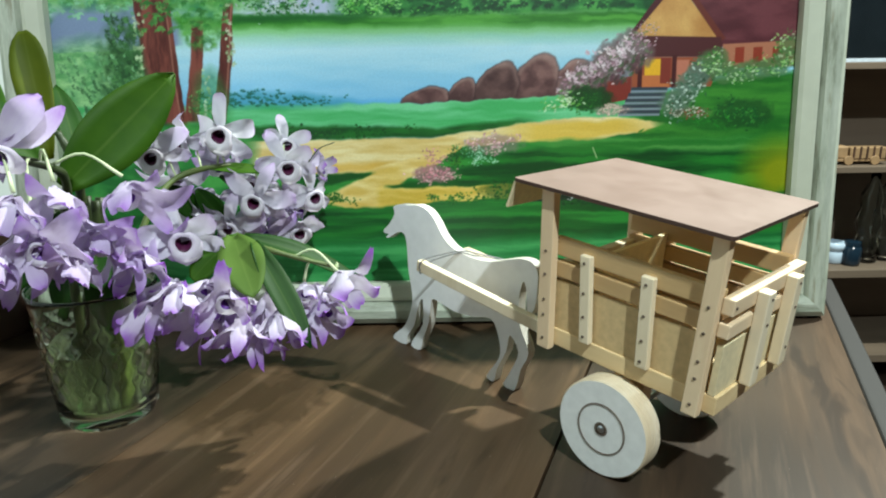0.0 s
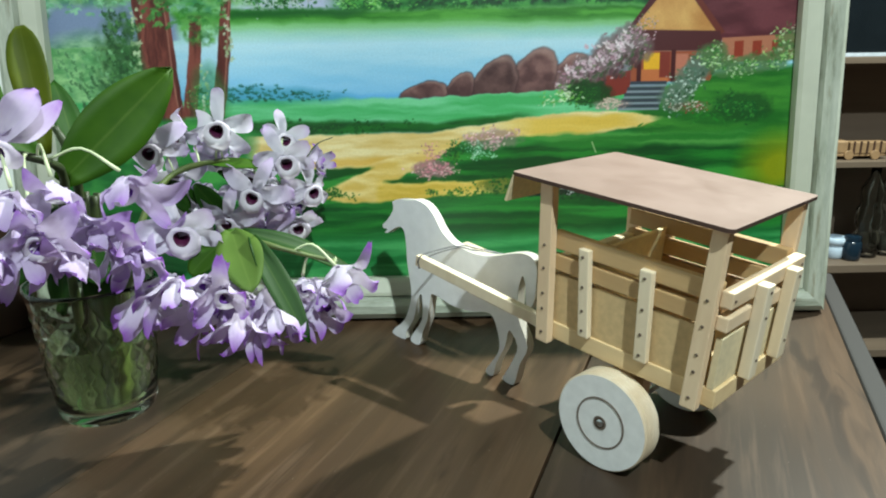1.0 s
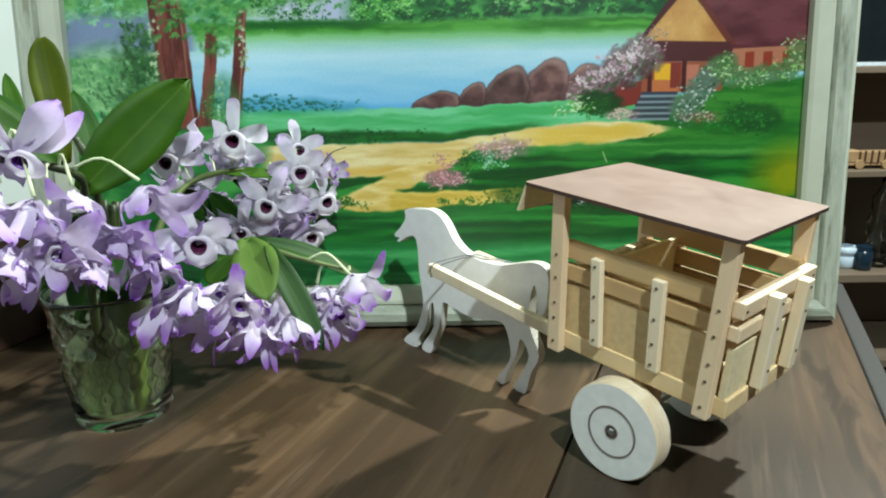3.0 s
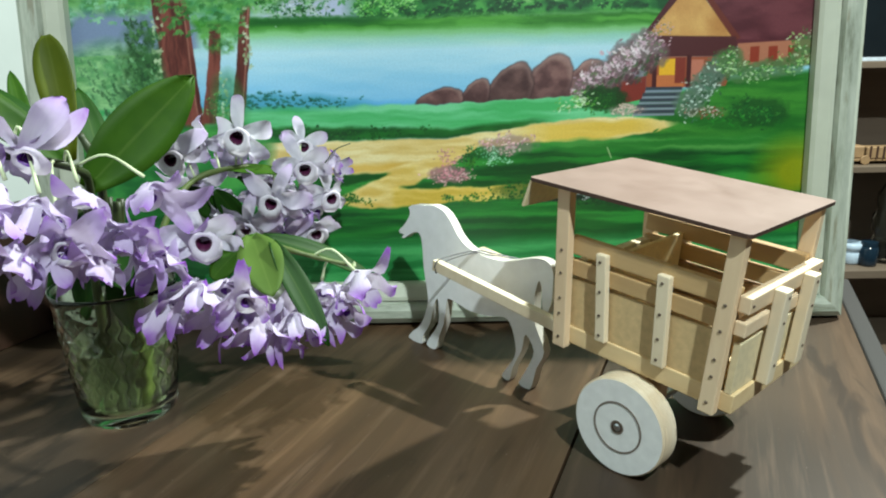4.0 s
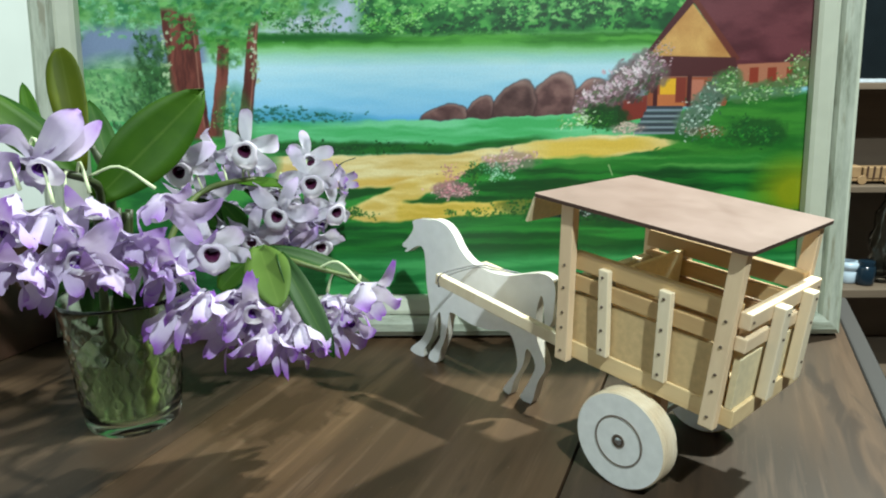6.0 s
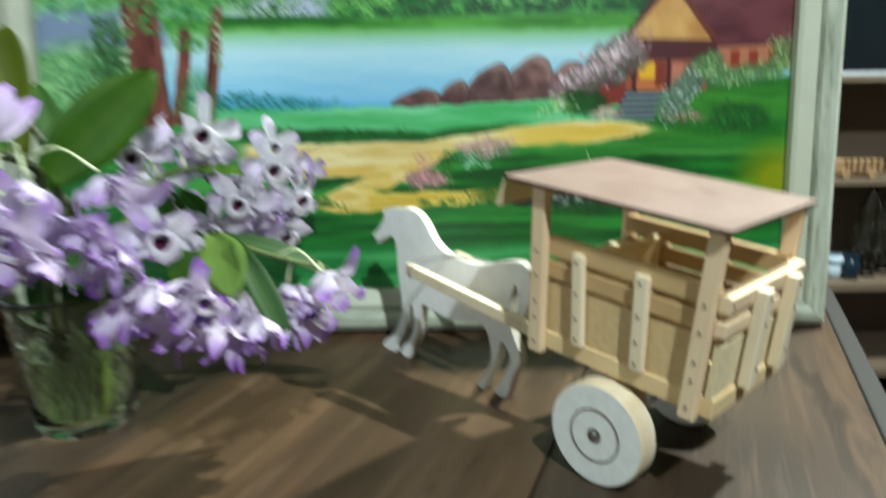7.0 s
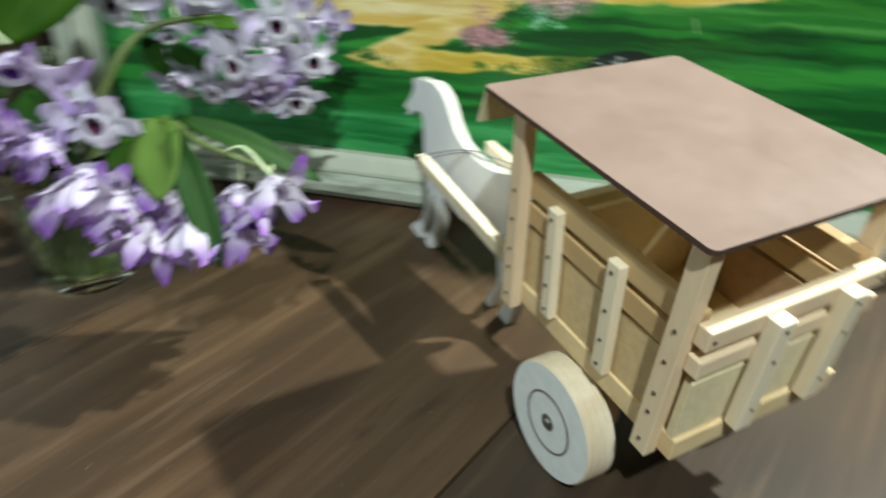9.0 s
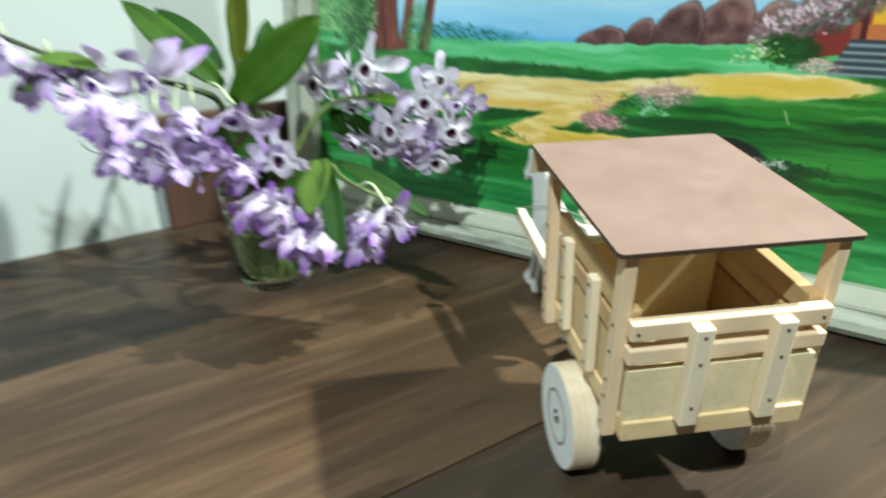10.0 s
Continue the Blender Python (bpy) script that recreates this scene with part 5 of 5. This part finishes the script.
leaf(spray, (-0.420, 0.240, 0.945), (-0.400, 0.262, 0.905), 0.022, LEAF_DARK, (0.1, -0.9, 0.4))
part("twig", tube(bezier([(-0.325, 0.302, 0.955), (-0.312, 0.312, 0.972), (-0.296, 0.322, 0.978)], 4), [0.0008] * 5 + [0.0006] * 4, 5), STEM_DARK, spray, "thin dry twig", smooth=True)

# lilac spray bending down over the table
DROOPING_SPRAY = (
    ((-0.379, 0.068, 0.906), (0, -0.7, -0.7), 10, 1.2, -6),
    ((-0.410, 0.090, 0.889), (-0.45, -0.5, -0.7), 6, 1.1, 10),
    ((-0.343, 0.058, 0.902), (0.1, -0.9, -0.35), 9, 1.05, 8),
    ((-0.338, 0.067, 0.879), (0.05, -0.75, -0.65), 3, 1.1, -14),
    ((-0.311, 0.072, 0.880), (0.2, -0.7, -0.7), 10, 1.1, 10),
    ((-0.323, 0.100, 0.889), (0.2, -0.5, -0.85), 6, 1.1, 0),
    ((-0.295, 0.096, 0.872), (0.4, -0.6, -0.7), 3, 1.05, -20),
    ((-0.269, 0.113, 0.899), (0.5, -0.6, -0.65), 9, 1.2, -16),
    ((-0.281, 0.100, 0.877), (0.3, -0.9, -0.3), 10, 1.05, 20),
    ((-0.368, 0.080, 0.880), (-0.2, -0.9, -0.35), 9, 1.05, 20),
    ((-0.328, 0.079, 0.867), (0, -0.6, -0.8), 3, 1.05, 0),
)
DROOPING_SPRAY_BACK = (
    ((-0.404, 0.108, 0.878), (-0.2, -0.4, -0.9), 3, 1.05, 50),
    ((-0.359, 0.096, 0.870), (0, -0.4, -0.9), 10, 1.05, -30),
    ((-0.308, 0.118, 0.877), (0.2, -0.4, -0.9), 6, 1.05, 35),
    ((-0.340, 0.112, 0.877), (0.1, -0.4, -0.9), 9, 1.05, -50),
    ((-0.291, 0.134, 0.882), (0.3, -0.4, -0.85), 3, 1.05, 10),
    ((-0.381, 0.109, 0.885), (0, -0.4, -0.9), 10, 1.05, 70),
    ((-0.362, 0.084, 0.902), (-0.1, -0.8, -0.5), 9, 1.0, -35),
    ((-0.392, 0.094, 0.900), (-0.3, -0.8, -0.4), 10, 1.0, 15),
    ((-0.297, 0.116, 0.888), (0.3, -0.8, -0.4), 6, 0.95, -10),
    ((-0.346, 0.098, 0.894), (0, -0.7, -0.6), 10, 1.0, 45),
)
spray = spray_thing("drooping cut orchid spray with lilac flowers and bright green leaves")
line = cane(spray, [CANE_FOOT + Vector((0.016, -0.008, 0)), (JX + 0.03, JY - 0.012, 0.85), (JX + 0.06, JY - 0.022, 0.898), (-0.395, 0.132, 0.914), (-0.352, 0.126, 0.923), (-0.322, 0.112, 0.918), (-0.295, 0.112, 0.910), (-0.270, 0.116, 0.902)], 0.0042, 0.0015)
bloom(spray, line, DROOPING_SPRAY + DROOPING_SPRAY_BACK, 0.004, 0.03)
leaf(spray, (-0.352, 0.117, 0.928), (-0.328, 0.066, 0.902), 0.036, LEAF_BRIGHT, (0.15, -0.85, 0.5), 0.16, 0.22)
leaf(spray, (-0.334, 0.106, 0.926), (-0.284, 0.058, 0.862), 0.021, LEAF_DARK, (0.55, -0.75, 0.35), 0.08, 0.3)
leaf(spray, (-0.348, 0.124, 0.926), (-0.372, 0.082, 0.922), 0.030, LEAF, (0.1, -0.6, 0.8), 0.45, 0.1, True)
leaf(spray, (-0.348, 0.132, 0.924), (-0.250, 0.152, 0.893), 0.021, LEAF_DARK, (0.1, -0.5, 1), 0.2)
stalk(spray, (-0.305, 0.112, 0.912), (-0.270, 0.112, 0.900), None, 0.012)

# lilac spray arching to the wall
NEAR_SPRAY = (
    ((-0.475, 0.038, 1.013), (0, -0.9, -0.35), 7, 1.18, 34),
    ((-0.463, 0.020, 0.982), (0.1, -0.8, -0.55), 2, 1.15, -10),
    ((-0.481, 0.003, 0.977), (-0.2, -0.8, -0.55), 4, 1.15, 20),
    ((-0.445, 0.013, 0.955), (0.2, -0.9, -0.3), 4, 1.15, 12),
    ((-0.438, 0.042, 0.967), (0.15, -0.7, -0.7), 4, 1.2, -25),
    ((-0.425, 0.054, 0.951), (0.3, -0.9, -0.3), 2, 1.15, 10),
    ((-0.433, 0.031, 0.944), (-0.1, -0.6, -0.8), 8, 1.15, 0),
    ((-0.411, 0.071, 0.981), (0.45, -0.65, -0.6), 4, 1.3, -30),
    ((-0.409, 0.074, 0.929), (0.25, -0.75, -0.6), 9, 1.1, 15),
    ((-0.386, 0.101, 0.935), (0.2, -1, 0), 1, 1.05, 15),
    ((-0.465, -0.006, 0.960), (-0.1, -0.6, -0.8), 8, 1.15, -10),
)
NEAR_SPRAY_UNDER = (
    ((-0.466, 0.041, 0.963), (0, -0.5, -0.85), 2, 1.15, 40),
    ((-0.437, 0.057, 0.946), (0.1, -0.45, -0.9), 4, 1.15, -40),
    ((-0.455, 0.056, 0.982), (0.2, -0.6, -0.75), 8, 1.1, 25),
    ((-0.425, 0.075, 0.935), (0.2, -0.4, -0.9), 2, 1.1, 60),
    ((-0.483, 0.017, 0.991), (-0.3, -0.6, -0.75), 2, 1.1, 0),
    ((-0.465, 0.016, 0.945), (-0.1, -0.45, -0.9), 4, 1.1, 30),
    ((-0.484, -0.002, 0.955), (-0.2, -0.5, -0.85), 8, 1.1, 15),
    ((-0.408, 0.108, 0.941), (0.3, -0.5, -0.8), 8, 1.05, -20),
)
spray = spray_thing("arching cut orchid spray crowded with hanging lilac flowers")
line = cane(spray, [CANE_FOOT + Vector((-0.012, -0.006, 0)), (JX - 0.005, JY - 0.02, 0.86), (JX + 0.012, JY - 0.05, 0.94), (-0.468, 0.098, 0.978), (-0.466, 0.072, 0.994), (-0.490, 0.045, 1.006), (-0.512, 0.018, 1.012), lifted((-0.545, -0.02, 1.012)), lifted((-0.585, -0.065, 1.022)), lifted((-0.625, -0.11, 1.03))], 0.0042, 0.0016, STEM_DARK)
bloom(spray, line, NEAR_SPRAY + NEAR_SPRAY_UNDER, 0.016)
stalk(spray, (-0.466, 0.078, 0.994), (-0.414, 0.072, 0.986), None, 0.012)
fill(spray, line, [lifted(p) for p in ((-0.502, 0.012, 0.966), (-0.520, -0.006, 0.962), (-0.540, -0.020, 0.984), (-0.560, -0.050, 0.996), (-0.580, -0.078, 1.006), (-0.552, -0.02, 0.972))], (0.25, -0.5, -0.75), (2, 4, 7, 8), 1.26, 0.33, 0.026)
fill(spray, line, [lifted(p) for p in ((-0.602, -0.100, 1.018), (-0.625, -0.120, 1.020), (-0.590, -0.060, 0.985), (-0.512, 0.004, 0.995), (-0.612, -0.090, 0.996))], (0.4, -0.7, -0.4), (2, 4, 7), 1.25, 0.3, 0.01)
leaf(spray, (-0.520, -0.005, 1.020), (-0.560, -0.050, 1.012), 0.026, LEAF_BRIGHT, (0.5, -0.6, 0.6))
leaf(spray, (-0.510, 0.005, 1.022), (-0.525, -0.040, 1.040), 0.020, LEAF_BRIGHT, (0.3, -0.5, 0.8))

# leafy canes with broad upright leaves
spray = spray_thing("leafy green orchid canes with broad upright leaves in the glass")
line = cane(spray, [CANE_FOOT + Vector((-0.008, 0.008, 0)), (JX - 0.002, JY + 0.004, 0.86), (JX + 0.004, JY - 0.002, 0.93), (JX + 0.004, JY - 0.008, 0.985), (JX - 0.004, JY - 0.010, 1.01)], 0.0048, 0.003, STEM_DARK)
leaf(spray, (-0.488, 0.130, 0.968), (-0.410, 0.186, 1.053), 0.052, LEAF, (0.45, -0.9, 0.05), 0.06, 0.16)
leaf(spray, (-0.516, 0.170, 0.985), (-0.540, 0.206, 1.086), 0.041, LEAF_OLIVE, (0.25, -1, 0.1), -0.04, 0.26, True)
leaf(spray, (-0.496, 0.178, 0.975), (-0.528, 0.228, 1.048), 0.026, LEAF_DARK, (0.75, -0.65, 0.1), 0.1, 0.3)
leaf(spray, (-0.575, 0.210, 1.000), (-0.604, 0.250, 1.064), 0.016, LEAF, (0.6, -0.8, 0.1), 0.1, 0.3)
leaf(spray, (-0.510, 0.140, 1.000), (-0.580, 0.122, 1.066), 0.034, LEAF_DARK, (0.5, -0.5, 0.8), 0.1, 0.2)
leaf(spray, (-0.500, 0.130, 0.985), (-0.562, 0.075, 1.076), 0.034, LEAF, (0.7, -0.5, 0.5), 0.1, 0.2)
leaf(spray, (-0.475, 0.140, 0.930), (-0.455, 0.095, 0.900), 0.034, LEAF_DARK, (0.2, -0.9, 0.4), 0.2, 0.2)
leaf(spray, (-0.485, 0.135, 0.945), (-0.520, 0.080, 0.905), 0.034, LEAF_DARK, (0.1, -0.9, 0.4), 0.3, 0.2)
leaf(spray, (-0.478, 0.150, 0.905), (-0.472, 0.138, 0.842), 0.030, LEAF_DARK, (0.2, -0.9, 0.3), 0.1, 0.3)
leaf(spray, (-0.505, 0.150, 0.905), (-0.515, 0.142, 0.850), 0.026, LEAF_DARK, (-0.2, -0.9, 0.3), 0.1, 0.3)
for dx, dy in ((0.02, 0.012), (-0.018, 0.015), (0.004, -0.02), (-0.02, -0.012), (0.024, -0.004), (-0.006, 0.022), (-0.026, 0.003), (0.012, -0.016)):
    part("cane", tube(bezier([(JX + dx, JY + dy, TOP + 0.012), (JX + dx * 0.7, JY + dy * 0.7, 0.83), (JX - dx * 0.3, JY - dy * 0.5, 0.90), (JX - dx * 0.6, JY - dy, 0.95)], 5), 0.0036, 8), STEM_DARK, spray, smooth=True)
